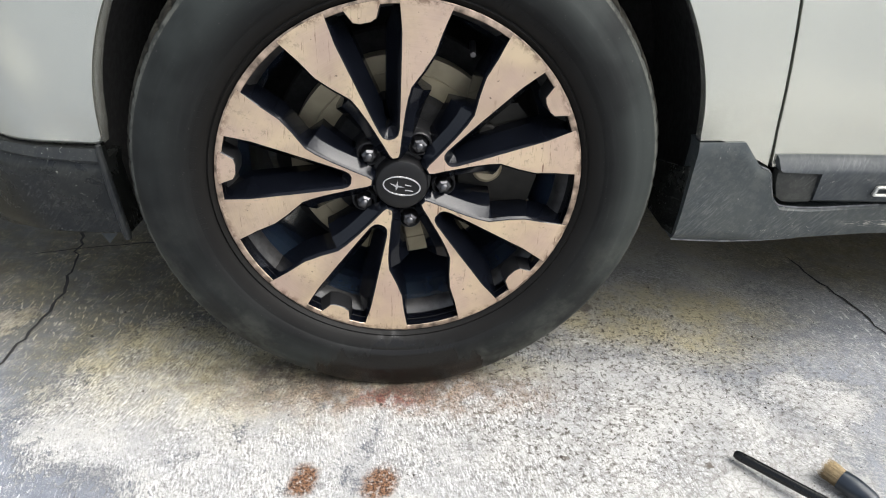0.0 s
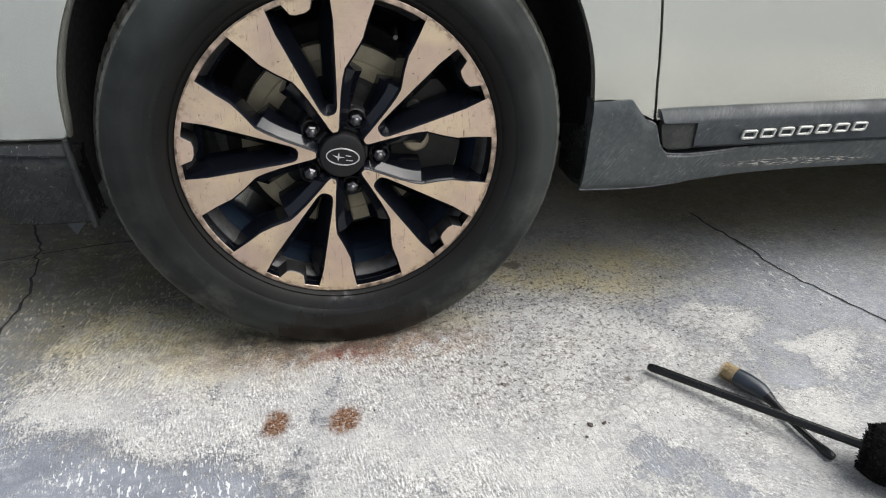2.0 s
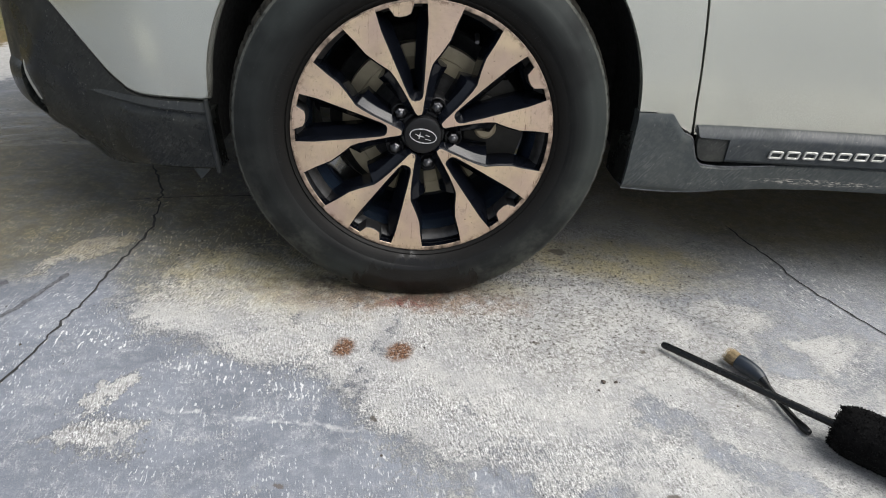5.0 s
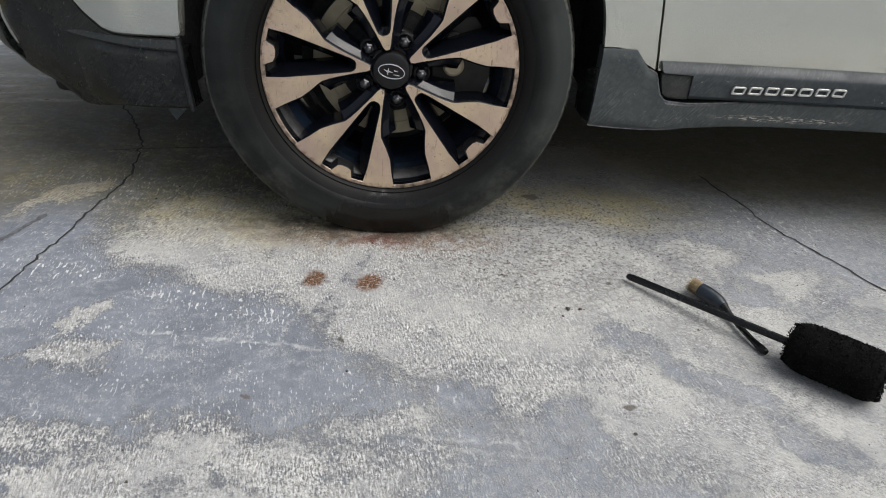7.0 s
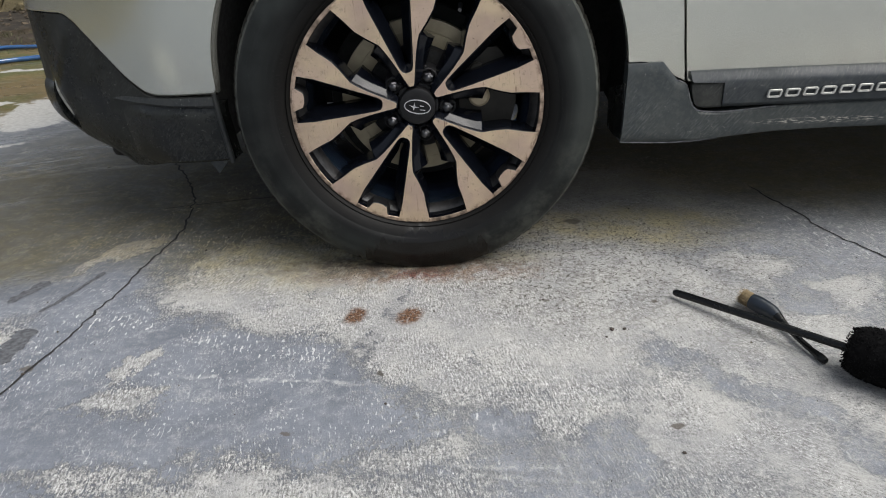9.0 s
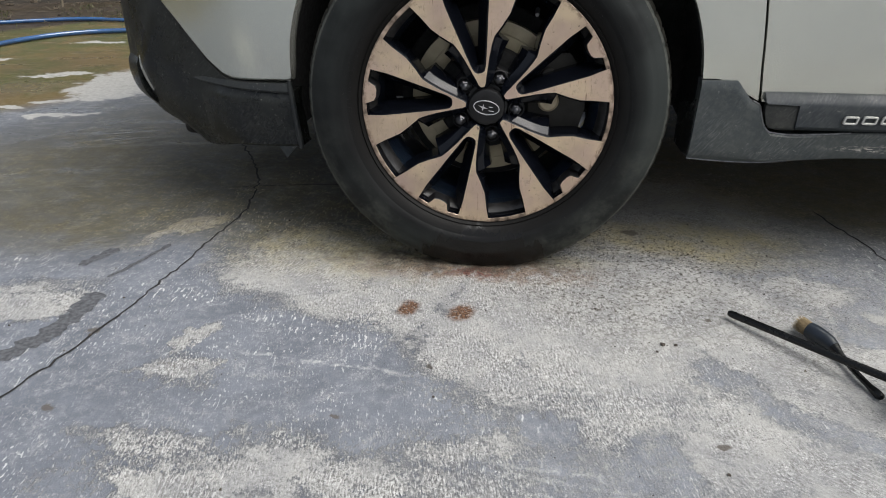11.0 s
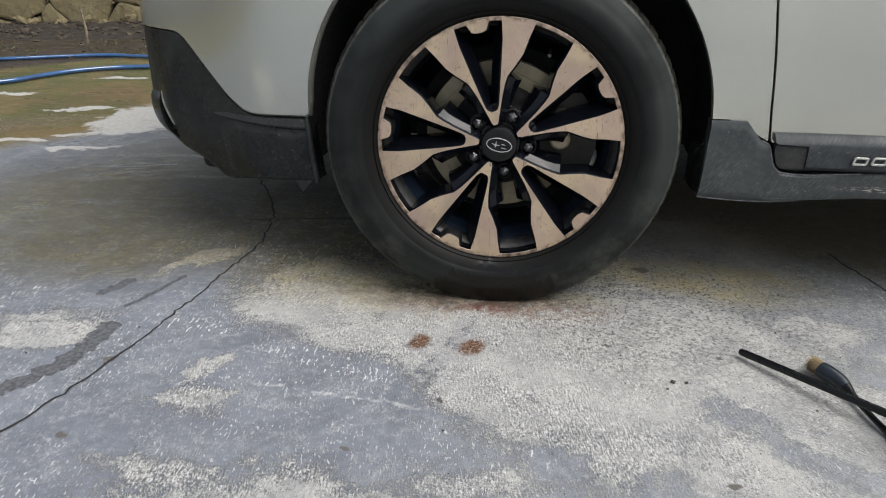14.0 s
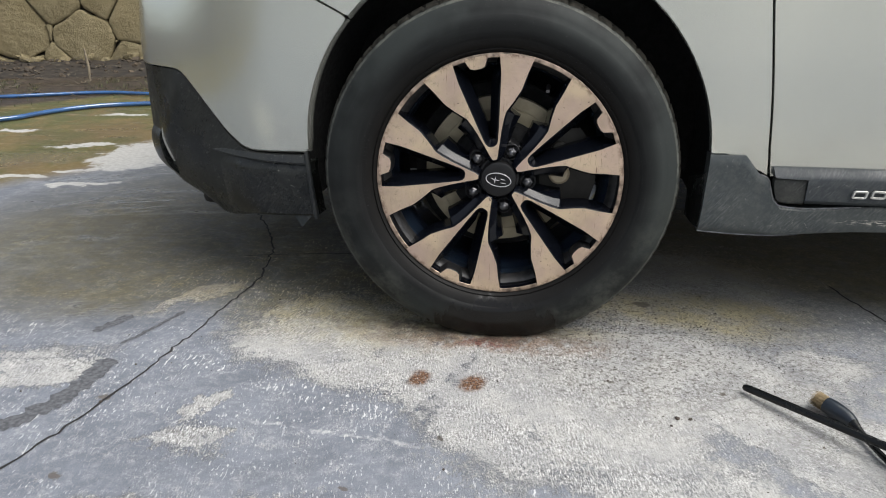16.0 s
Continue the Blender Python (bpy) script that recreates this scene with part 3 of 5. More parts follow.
UNDER = simple("dirty_underbody", (0.02, 0.019, 0.018), 0.9, 0.0, 30, 0.4, 0.3)
BADGE = simple("brushed_badge_metal", (0.50, 0.50, 0.47), 0.42, 0.6, 200, 0.15, 0.02)
HANDLE = simple("black_plastic_handle", (0.005, 0.0058, 0.0063), 0.25, 0.0, 90, 0.3, 0.03, 0.0, 0.32)
WOOL = simple("black_wool_fibre", (0.0028, 0.0028, 0.003), 0.95, 0.0, 200, 0.4, 0.0, 0.0, 0.12)
BRISTLE = simple("blond_natural_bristle", (0.30, 0.225, 0.125), 0.85, 0.0, 250, 0.35, 0.0)
FERRULE = simple("dark_blue_rubber_ferrule", (0.012, 0.018, 0.027), 0.34, 0.0, 90, 0.3, 0.1)
HOSE = simple("blue_hose_plastic", (0.016, 0.085, 0.24), 0.10, 0.0, 12, 0.35, 0.02, 1.0, 1.0)
CRACK = simple("dark_crack", (0.022, 0.021, 0.02), 0.95, 0.0, 80, 0.4, 0.0)
MORTAR = simple("old_grey_mortar", (0.045, 0.038, 0.028), 0.95, 0.0, 25, 0.5, 0.6)
REPAIR = simple("rough_grey_repair_mortar", (0.118, 0.122, 0.132), 0.9, 0.0, 120, 0.55, 0.5)
STONE = stone_material()
GLASS = simple("dark_window_glass", (0.01, 0.012, 0.012), 0.04, 0.0, 3, 0.1, 0.0)
TWIG = simple("dry_plant_litter", (0.145, 0.122, 0.085), 0.9, 0.0, 7, 0.85, 0.2)
PEBBLE = simple("dark_pebble", (0.07, 0.055, 0.045), 0.85, 0.0, 90, 0.4, 0.4)


# ---------------------------------------------------------------- mesh helpers
def finish(name, bm, mats, parent=None, label="", angle=35):
    bmesh.ops.recalc_face_normals(bm, faces=bm.faces)
    data = bpy.data.meshes.new(name)
    bm.to_mesh(data)
    bm.free()
    for mat in mats if isinstance(mats, (list, tuple)) else [mats]:
        data.materials.append(mat)
    data.shade_smooth()
    data.set_sharp_from_angle(angle=radians(angle))
    ob = new(name, data)
    if parent:
        ob.parent = parent
    if label:
        ob["label"] = label
    return ob


def part(name, bm, mats, parent, label="", angle=35):
    return finish(name, bm, mats, parent, label, angle)


def thing(name, label, category, group="", kind="", m=None):
    ob = new(name)
    ob.empty_display_size = 0.05
    if m:
        ob.matrix_basis = m
    return tagged(ob, label, category, group, kind)


def lathe(bm, profile, n=96, close=False, mat=0, axis="y"):
    """Turn (depth, radius) pairs round the y axis."""
    rings = []
    for k in range(n):
        a = 2 * math.pi * k / n
        rings.append([bm.verts.new((r * math.cos(a), d, r * math.sin(a))) for d, r in profile])
    m = len(profile)
    for k in range(n):
        a, b = rings[k], rings[(k + 1) % n]
        for i in range(m if close else m - 1):
            f = bm.faces.new((a[i], a[(i + 1) % m], b[(i + 1) % m], b[i]))
            f.material_index = mat
    return rings


def prism(bm, loops, cap_front=True, cap_back=True, mats=(0, 0)):
    """Join loops of 3D points; caps on the first and the last. mats: of the first cap, of the rest."""
    vs = [[bm.verts.new(p) for p in loop] for loop in loops]
    n = len(vs[0])
    for a, b in zip(vs, vs[1:]):
        for i in range(n):
            bm.faces.new((a[i], a[(i + 1) % n], b[(i + 1) % n], b[i])).material_index = mats[1]
    if cap_front:
        bm.faces.new(vs[0]).material_index = mats[0]
    if cap_back:
        bm.faces.new(vs[-1][::-1]).material_index = mats[1]
    return vs


def grow(poly, d):
    """A closed 2D polygon offset outwards by d (counter-clockwise input)."""
    out = []
    n = len(poly)
    for i in range(n):
        p0, p1, p2 = Vector(poly[i - 1]), Vector(poly[i]), Vector(poly[(i + 1) % n])
        e1, e2 = (p1 - p0).normalized(), (p2 - p1).normalized()
        n1, n2 = Vector((e1.y, -e1.x)), Vector((e2.y, -e2.x))
        mid = (n1 + n2)
        k = max(0.5, 1 + n1.dot(n2))
        out.append(tuple(p1 + mid * (d / k)))
    return out


def tube(bm, points, radius, n=10, caps=True, up=None):
    """A round bar along points; radius may be a list."""
    pts = [Vector(p) for p in points]
    rad = [float(r) for r in radius] if isinstance(radius, (list, tuple)) else [radius] * len(pts)
    loops = []
    side = None
    for i, p in enumerate(pts):
        t = (pts[min(i + 1, len(pts) - 1)] - pts[max(i - 1, 0)]).normalized()
        ref = up or (Vector((0, 0, 1)) if abs(t.z) < 0.9 else Vector((1, 0, 0)))
        s = t.cross(ref).normalized()
        u = s.cross(t).normalized()
        loops.append([p + rad[i] * (math.cos(2 * math.pi * k / n) * s + math.sin(2 * math.pi * k / n) * u) for k in range(n)])
    prism(bm, loops, caps, caps)


def rounded(points, k=2, closed=True):
    """Chaikin's corner cutting."""
    for _ in range(k):
        out = []
        n = len(points)
        for i in range(n if closed else n - 1):
            a, b = np.array(points[i], float), np.array(points[(i + 1) % n], float)
            out += [tuple(0.75 * a + 0.25 * b), tuple(0.25 * a + 0.75 * b)]
        points = out if closed else [tuple(points[0])] + out + [tuple(points[-1])]
    return points


def box(bm, lo, hi, bevel=0.0):
    made = bmesh.ops.create_cube(bm, size=1, matrix=Matrix.LocRotScale([(a + b) / 2 for a, b in zip(lo, hi)], None, [b - a for a, b in zip(lo, hi)]))
    if bevel:
        edges = list({e for v in made["verts"] for e in v.link_edges})
        bmesh.ops.bevel(bm, geom=edges, offset=bevel, segments=2, affect="EDGES", profile=0.5)


# ---------------------------------------------------------------- ground
bm = bmesh.new()
bmesh.ops.create_grid(bm, x_segments=2, y_segments=2, size=300)
cut = Vector((-0.8, 0.6, 0)).normalized()
bmesh.ops.bisect_plane(bm, geom=bm.verts[:] + bm.edges[:] + bm.faces[:], plane_co=cut * 1.60, plane_no=cut)
for f in bm.faces:
    f.material_index = 1 if f.calc_center_median().dot(cut) > 1.60 else 0
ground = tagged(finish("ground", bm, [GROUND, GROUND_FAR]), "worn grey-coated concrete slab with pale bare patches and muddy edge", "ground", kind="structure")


def crack(points, width, name, mat, jag=0.012, lift=0.0012, seed=1, step=0.018):
    rnd = random.Random(seed)
    pts = []
    for (x0, y0), (x1, y1) in zip(points, points[1:]):
        k = max(3, int(math.hypot(x1 - x0, y1 - y0) / step))
        pts += [(x0 + (x1 - x0) * i / k + rnd.uniform(-jag, jag) * (i > 0), y0 + (y1 - y0) * i / k + rnd.uniform(-jag, jag) * (i > 0)) for i in range(k)]
    pts.append(points[-1])
    b = bmesh.new()
    left, right = [], []
    for i, p in enumerate(pts):
        q, r = pts[max(i - 1, 0)], pts[min(i + 1, len(pts) - 1)]
        d = Vector((r[0] - q[0], r[1] - q[1])).normalized()
        end = 0.25 if i in (0, len(pts) - 1) else 1
        w, w2 = (width * rnd.uniform(0.5, 1.25) * end for _ in range(2))
        left.append(b.verts.new((p[0] - d.y * w, p[1] + d.x * w, lift)))
        right.append(b.verts.new((p[0] + d.y * w2, p[1] - d.x * w2, lift)))
    for i in range(len(pts) - 1):
        b.faces.new((left[i], left[i + 1], right[i + 1], right[i]))
    ob = finish(name, b, mat, ground)
    return ob


crack([(-0.80, -0.80), (-0.69, -0.58), (-0.66, -0.44), (-0.65, -0.36), (-0.63, -0.16), (-0.62, 0.04), (-0.61, 0.21), (-0.66, 0.41), (-0.74, 0.56), (-0.9, 0.8)],
      0.0027, "crack", CRACK, 0.006, seed=3)
crack([(-0.73, 0.335), (-0.655, 0.362), (-0.56, 0.385), (-0.48, 0.40), (-0.34, 0.43)], 0.0018, "crack", CRACK, 0.003, seed=13)
crack([(-0.75, -0.18), (-0.73, -0.13), (-0.715, -0.07), (-0.70, -0.01)], 0.006, "crack", REPAIR, 0.0015, seed=4, step=0.008)
crack([(-0.82, -0.55), (-0.76, -0.46), (-0.73, -0.39), (-0.725, -0.32), (-0.735, -0.24)], 0.022, "repair_strip", REPAIR, 0.0012, seed=5, step=0.008)
crack([(-0.84, -0.14), (-0.822, -0.10), (-0.805, -0.05)], 0.013, "repair_strip", REPAIR, 0.0012, seed=6, step=0.008)
crack([(0.78, 0.42), (0.83, 0.27), (0.86, 0.15), (0.92, 0.03), (0.99, -0.11), (1.08, -0.25), (1.22, -0.42)], 0.0026, "crack", CRACK, 0.005, seed=7)


# ---------------------------------------------------------------- car: shape of the side
PLAN = [(3.9, 0.30), (3.6, 0.14), (3.2, 0.085), (2.2, 0.075), (0.62, 0.066), (0.45, 0.04), (0.36, 0.03), (-0.30, 0.018), (-0.42, 0.023), (-0.50, 0.032), (-0.58, 0.062), (-0.66, 0.10),
        (-0.76, 0.145), (-0.845, 0.195), (-0.905, 0.285), (-0.945, 0.42), (-0.975, 0.6), (-0.99, 0.96)]
SOFT = rounded(PLAN, 3, False)
SOFTX = np.array(SOFT)
RUN = np.concatenate([[0], np.cumsum(np.hypot(*np.diff(SOFTX, axis=0).T))])
RUN = RUN - np.interp(0, -SOFTX[:, 0], RUN)
RUN = -RUN


def side_point(u, z, inward=0.0):
    """The car's skin at u (metres along the side from the wheel, negative to the nose) and height z, moved inwards."""
    rr, xx, yy = RUN[::-1], SOFTX[::-1, 0], SOFTX[::-1, 1]
    x, y = np.interp(u, rr, xx), np.interp(u, rr, yy)
    x1, y1 = np.interp(u + 0.02, rr, xx), np.interp(u + 0.02, rr, yy)
    x0, y0 = np.interp(u - 0.02, rr, xx), np.interp(u - 0.02, rr, yy)
    tx, ty = x1 - x0, y1 - y0
    k = math.hypot(tx, ty)
    return Vector((x - ty / k * inward, y + tx / k * inward, z))


def skin(z):
    """How far the painted side leans in at height z."""
    return float(np.interp(z, [0.30, 0.38, 0.46, 0.56, 0.72, 0.85, 0.95, 1.02], [0.022, 0.012, 0.004, 0.0, 0.0, 0.010, 0.03, 0.07]))


def resample(points, n):
    p = np.array(points, float)
    s = np.concatenate([[0], np.cumsum(np.hypot(*np.diff(p, axis=0).T))])
    t = np.linspace(0, s[-1], n)
    return list(zip(np.interp(t, s, p[:, 0]), np.interp(t, s, p[:, 1])))


def panel(name, low, high, inward, mat, parent, label="", nu=60, nv=10, thick=0.012, sampled=True, angle=35, rows=None):
    """A shell on the car's side between two lines of (u, z); inward(u, z, v) is its depth."""
    if sampled:
        low, high = resample(low, nu), resample(high, nu)
    nu = len(low)
    vs = rows or [i / nv for i in range(nv + 1)]
    b = bmesh.new()
    front, back = [], []
    for v in vs:
        fr, bk = [], []
        for (u0, z0), (u1, z1) in zip(low, high):
            u, z = u0 + (u1 - u0) * v, z0 + (z1 - z0) * v
            d = inward(u, z, v)
            fr.append(b.verts.new(side_point(u, z, d)))
            bk.append(b.verts.new(side_point(u, z, d + thick)))
        front.append(fr), back.append(bk)
    m = len(vs)
    for j in range(m - 1):
        for i in range(nu - 1):
            b.faces.new((front[j][i], front[j][i + 1], front[j + 1][i + 1], front[j + 1][i]))
            b.faces.new((back[j][i], back[j + 1][i], back[j + 1][i + 1], back[j][i + 1]))
    for j in range(m - 1):
        for i in (0, nu - 1):
            b.faces.new((front[j][i], front[j + 1][i], back[j + 1][i], back[j][i]))
    for i in range(nu - 1):
        for j in (0, m - 1):
            b.faces.new((front[j][i], front[j][i + 1], back[j][i + 1], back[j][i]))
    return part(name, b, mat, parent, label, angle)


def arc(cx, cz, r, a0, a1, n):
    return [(cx + r * math.cos(radians(a0 + (a1 - a0) * i / (n - 1))), cz + r * math.sin(radians(a0 + (a1 - a0) * i / (n - 1)))) for i in range(n)]


car = thing("car", "dusty silver estate car with dark grey plastic lower cladding", "car")
AX, AZ, AR = 0.003, 0.374, 0.399
plain = lambda u, z, v: skin(z)
rolled = lambda u, z, v: skin(z) + 0.0035 * max(0.0, 1 - v / 0.012) ** 2
FINE = [0, 0.004, 0.009, 0.014, 0.02] + [0.02 + 0.98 * i / 12 for i in range(1, 13)]

# front fender, behind and above the wheel
low = [(0.402, 0.400)] + arc(AX, AZ, AR, 4, 138, 60)
high = [(0.468, 0.400), (0.497, 0.366), (0.514, 0.358), (0.505, 0.42), (0.494, 0.51), (0.470, 0.67), (0.455, 0.80), (0.45, 0.98), (0.2, 1.0), (-0.2, 0.97), (-0.45, 0.90), (-0.50, 0.80), (-0.38, 0.685)]
fender = panel("front_fender", low, high, rolled, PAINT, car, "silver painted front fender", nu=90, rows=FINE)

# painted bumper cover round the nose
low = arc(AX, AZ, AR, 140, 181, 16) + [(-0.44, 0.366), (-0.536, 0.361), (-0.565, 0.365), (-0.609, 0.394), (-0.681, 0.467), (-0.725, 0.508), (-0.75, 0.520), (-0.88, 0.522), (-1.2, 0.52), (-1.66, 0.52)]
high = [(-0.300, 0.637), (-0.302, 0.639), (-0.305, 0.641), (-0.31, 0.645), (-0.38, 0.680), (-0.50, 0.795), (-0.58, 0.80), (-0.70, 0.80), (-0.90, 0.79), (-1.2, 0.78), (-1.66, 0.77)]
nosed = lambda u, z, v: rolled(u, z, v) + min(1.0, max(0.0, (-0.60 - u) / 0.15)) * float(np.interp(z, [0.52, 0.60, 0.66, 0.72, 0.80], [0.0, 0.003, 0.010, 0.022, 0.046]))
bumper = panel("bumper_cover", low, high, nosed, PAINT, car, "silver painted front bumper corner", nu=110, rows=FINE)


def tuck(u, z):
    """The lower bumper rolls in under the nose."""
    w = min(1, max(0, (-0.62 - u) / 0.30))
    nose = float(np.interp(z, [0.15, 0.19, 0.235, 0.252, 0.29, 0.36], [0.20, 0.125, 0.055, 0.036, 0.015, 0.0]))
    flank = float(np.interp(z, [0.20, 0.235, 0.29, 0.36], [0.025, 0.010, 0.004, 0.0]))
    return flank * (1 - w) + nose * w


low = [(-0.387, 0.233), (-0.55, 0.216), (-0.69, 0.185), (-0.80, 0.17), (-1.2, 0.165), (-1.66, 0.165)]
high = [(-0.398, 0.3645), (-0.536, 0.3595), (-0.565, 0.3635), (-0.610, 0.3925), (-0.682, 0.4655), (-0.726, 0.5065), (-0.751, 0.5185), (-0.88, 0.5205), (-1.2, 0.5185), (-1.66, 0.5185)]


def ridge(u, z, v):
    """A soft crest running down the corner insert."""
    crest = float(np.interp(z, [0.30, 0.40, 0.50], [-0.83, -0.80, -0.745]))
    return 0.009 * math.exp(-(((u - crest) / 0.032) ** 2)) * (1 - v ** 8) * min(1.0, max(0.0, (z - 0.30) / 0.08))


lower = panel("lower_bumper", low, high, lambda u, z, v: 0.010 - ridge(u, z, v) + tuck(u, z) - 0.006 * min(1, max(0, (-0.62 - u) / 0.1)), CLAD_DARK, car, "dark plastic lower bumper and corner insert", nu=140, nv=20, thick=0.01)
low = [(-0.3865, 0.231), (-0.50, 0.222), (-0.60, 0.212), (-0.66, 0.205)]
high = [(-0.397, 0.347), (-0.50, 0.346), (-0.60, 0.342), (-0.66, 0.338)]
lip_in = lambda u, z, v: 0.010 + tuck(u, z) - 0.010 * max(0, min(1, (u + 0.66) / 0.10)) * float(np.interp(v, [0, 0.05, 0.86, 1], [0.5, 1, 1, 0.0]))
panel("lower_cladding", low, high, lip_in, CLAD_DARK, lower, "dusty grey plastic edge below the wheel arch", nu=24, nv=0, rows=[0, 0.05, 0.2, 0.4, 0.6, 0.75, 0.86, 0.93, 1], thick=0.05)
# a narrow ledge that catches dust, running from the arch into the corner insert
low = [(-0.398, 0.342), (-0.50, 0.343), (-0.60, 0.345), (-0.68, 0.349), (-0.74, 0.354)]
high = [(-0.399, 0.3635), (-0.50, 0.3600), (-0.565, 0.3590), (-0.68, 0.3575), (-0.74, 0.3570)]
ledge_in = lambda u, z, v: 0.0095 + tuck(u, z) - ridge(u, z, 0) - 0.009 * max(0.0, min(1, (u + 0.74) / 0.25)) * float(np.interp(v, [0, 0.12, 0.3, 1], [0.2, 0.75, 0.9, 0.0]))
panel("dusty_ledge", low, high, ledge_in, LEDGE, lower, "dust-caught ledge along the lower bumper", nu=40, nv=0, rows=[0, 0.06, 0.12, 0.2, 0.3, 0.5, 0.75, 1], thick=0.012)
b = bmesh.new()
edge_line = [(-0.3985, 0.371), (-0.398, 0.362), (-0.3955, 0.335), (-0.392, 0.30), (-0.388, 0.265), (-0.3845, 0.240), (-0.384, 0.230)]
tube(b, [side_point(u, z, 0.004) for u, z in edge_line], [0.0042, 0.0048, 0.0055, 0.006, 0.006, 0.0062, 0.0045], 10)
part("arch_flange", b, LEDGE, lower, "pale scuffed flange at the arch edge")
# folded flange of the painted arch
for owner, a0, a1 in ((bumper, 139.0, 180.6), (fender, 60, 138.4)):
    b = bmesh.new()
    rows = []
    for i in range(31):
        w = min(1.0, (30 - i) / 3) if owner is bumper else 1.0
        spots = [arc(AX, AZ, AR - r * w, a0, a1, 31)[i] + (d,) for r, d in ((0.0004, 0.0036), (0.0011, 0.0046), (0.0030, 0.0062), (0.0046, 0.0085), (0.0046, 0.018), (0.0004, 0.016))]
        rows.append([b.verts.new(side_point(u, z, d + skin(z))) for u, z, d in spots])
    for one, two in zip(rows, rows[1:]):
        for k in range(6):
            b.faces.new((one[k], one[(k + 1) % 6], two[(k + 1) % 6], two[k]))
    b.faces.new(rows[0]), b.faces.new(rows[-1][::-1])
    part("arch_flange", b, PAINT, owner, "folded silver flange of the wheel arch")

# lamp pocket on the corner of the nose: a black bulging rim with a pale inner edge
panel("lamp_bezel", [(-0.8215, 0.300), (-0.8250, 0.300)], [(-0.8385, 0.384), (-0.8415, 0.384)], lambda u, z, v: tuck(u, z) - 0.004 + 0.006 * (2 * v - 1) ** 2, BADGE, lower, "pale trim strip of the lamp pocket", nu=4, nv=10, thick=0.01)
panel("lamp_rim", [(-0.835, 0.262), (-0.90, 0.262)], [(-0.850, 0.376), (-0.915, 0.376)], lambda u, z, v: 0.004 + tuck(u, z) - 0.015 * math.sin(math.pi * v) ** 0.8, CLAD_DARK, lower, "black bulging rim of the lamp pocket", nu=12, nv=14, thick=0.02)

# cladding behind the wheel, running on along the sill
high = [(0.401, 0.398), (0.468, 0.397), (0.497, 0.362), (0.516, 0.354), (0.528, 0.316), (0.545, 0.297), (0.588, 0.294), (0.69, 0.302), (0.80, 0.307), (1.06, 0.309), (1.6, 0.309), (2.33, 0.309)]


def paired(low, high, k):
    """Put k points between each pair of matching points of two lines."""
    a, b = [], []
    for (p, q), (r, s) in zip(zip(low, low[1:]), zip(high, high[1:])):
        for i in range(k):
            a.append((p[0] + (q[0] - p[0]) * i / k, p[1] + (q[1] - p[1]) * i / k))
            b.append((r[0] + (s[0] - r[0]) * i / k, r[1] + (s[1] - r[1]) * i / k))
    return a + [low[-1]], b + [high[-1]]


low = [(0.396, 0.243), (0.455, 0.238), (0.49, 0.236), (0.515, 0.235), (0.532, 0.235), (0.550, 0.2355), (0.590, 0.239), (0.69, 0.248), (0.80, 0.252), (1.06, 0.253), (1.6, 0.254), (2.33, 0.254)]
low, high = paired(low, high, 5)
sill_in = lambda u, z, v: 0.004 + float(np.interp(v, [0, 0.08, 0.3, 0.93, 1], [0.016, 0.007, 0.003, 0.0, 0.004]))
sill = panel("side_cladding", low, high, sill_in, CLAD, car, "scuffed dusty grey plastic sill cladding", nv=0, rows=[0, 0.04, 0.08, 0.16, 0.3, 0.5, 0.7, 0.85, 0.93, 1], thick=0.03, sampled=False)
# its rolled lips: along the door opening and along the lower edge
# pale plastic stands in for the highlight along these lips
GLINT_LIP = simple("rubbed_plastic_lip", (0.17, 0.175, 0.18), 0.30, 0.0, 60, 0.7, 0.1)
for line, r, d in (([(0.500, 0.3605), (0.5165, 0.3525), (0.5225, 0.332), (0.5285, 0.3145), (0.536, 0.304), (0.546, 0.2975), (0.588, 0.2945), (0.64, 0.298), (0.69, 0.3022)], 0.0015, 0.0075),
                   ([(0.396, 0.2425), (0.455, 0.2375), (0.49, 0.2355), (0.532, 0.2345), (0.550, 0.235), (0.590, 0.2385)], 0.0012, 0.0195)):
    b = bmesh.new()
    tube(b, [side_point(u, z, d) for u, z in rounded(line, 2, False)], r, 8)
    part("cladding_lip", b, GLINT_LIP, sill, "pale lip of the cladding, coloured like a highlight")

# front door with its moulding and badge
seam = [(0.521, 0.355), (0.5105, 0.42), (0.4995, 0.51), (0.4755, 0.67), (0.4605, 0.80), (0.4555, 0.99)]


def door_u(z):
    return float(np.interp(z, [p[1] for p in seam], [p[0] for p in seam]))


def door_panel(name, lo_z, hi_z, u1, rows, inward, mat, parent, label, thick=0.012, nu=26, start=None):
    b = bmesh.new()
    grid = {}
    for j, v in enumerate(rows):
        z = lo_z + (hi_z - lo_z) * v
        u0 = start(z) if start else door_u(z)
        for i in range(nu):
            u = u0 + (u1 - u0) * (i / (nu - 1)) ** 1.4
            for k in (0, 1):
                grid[i, j, k] = b.verts.new(side_point(u, z, inward(u, z, v) + k * thick))
    m = len(rows)
    for j in range(m - 1):
        for i in range(nu - 1):
            for k in (0, 1):
                b.faces.new((grid[i, j, k], grid[i + 1, j, k], grid[i + 1, j + 1, k], grid[i, j + 1, k]))
        for i in (0, nu - 1):
            b.faces.new((grid[i, j, 0], grid[i, j + 1, 0], grid[i, j + 1, 1], grid[i, j, 1]))
    for i in range(nu - 1):
        for j in (0, m - 1):
            b.faces.new((grid[i, j, 0], grid[i + 1, j, 0], grid[i + 1, j, 1], grid[i, j, 1]))
    return part(name, b, mat, parent, label)


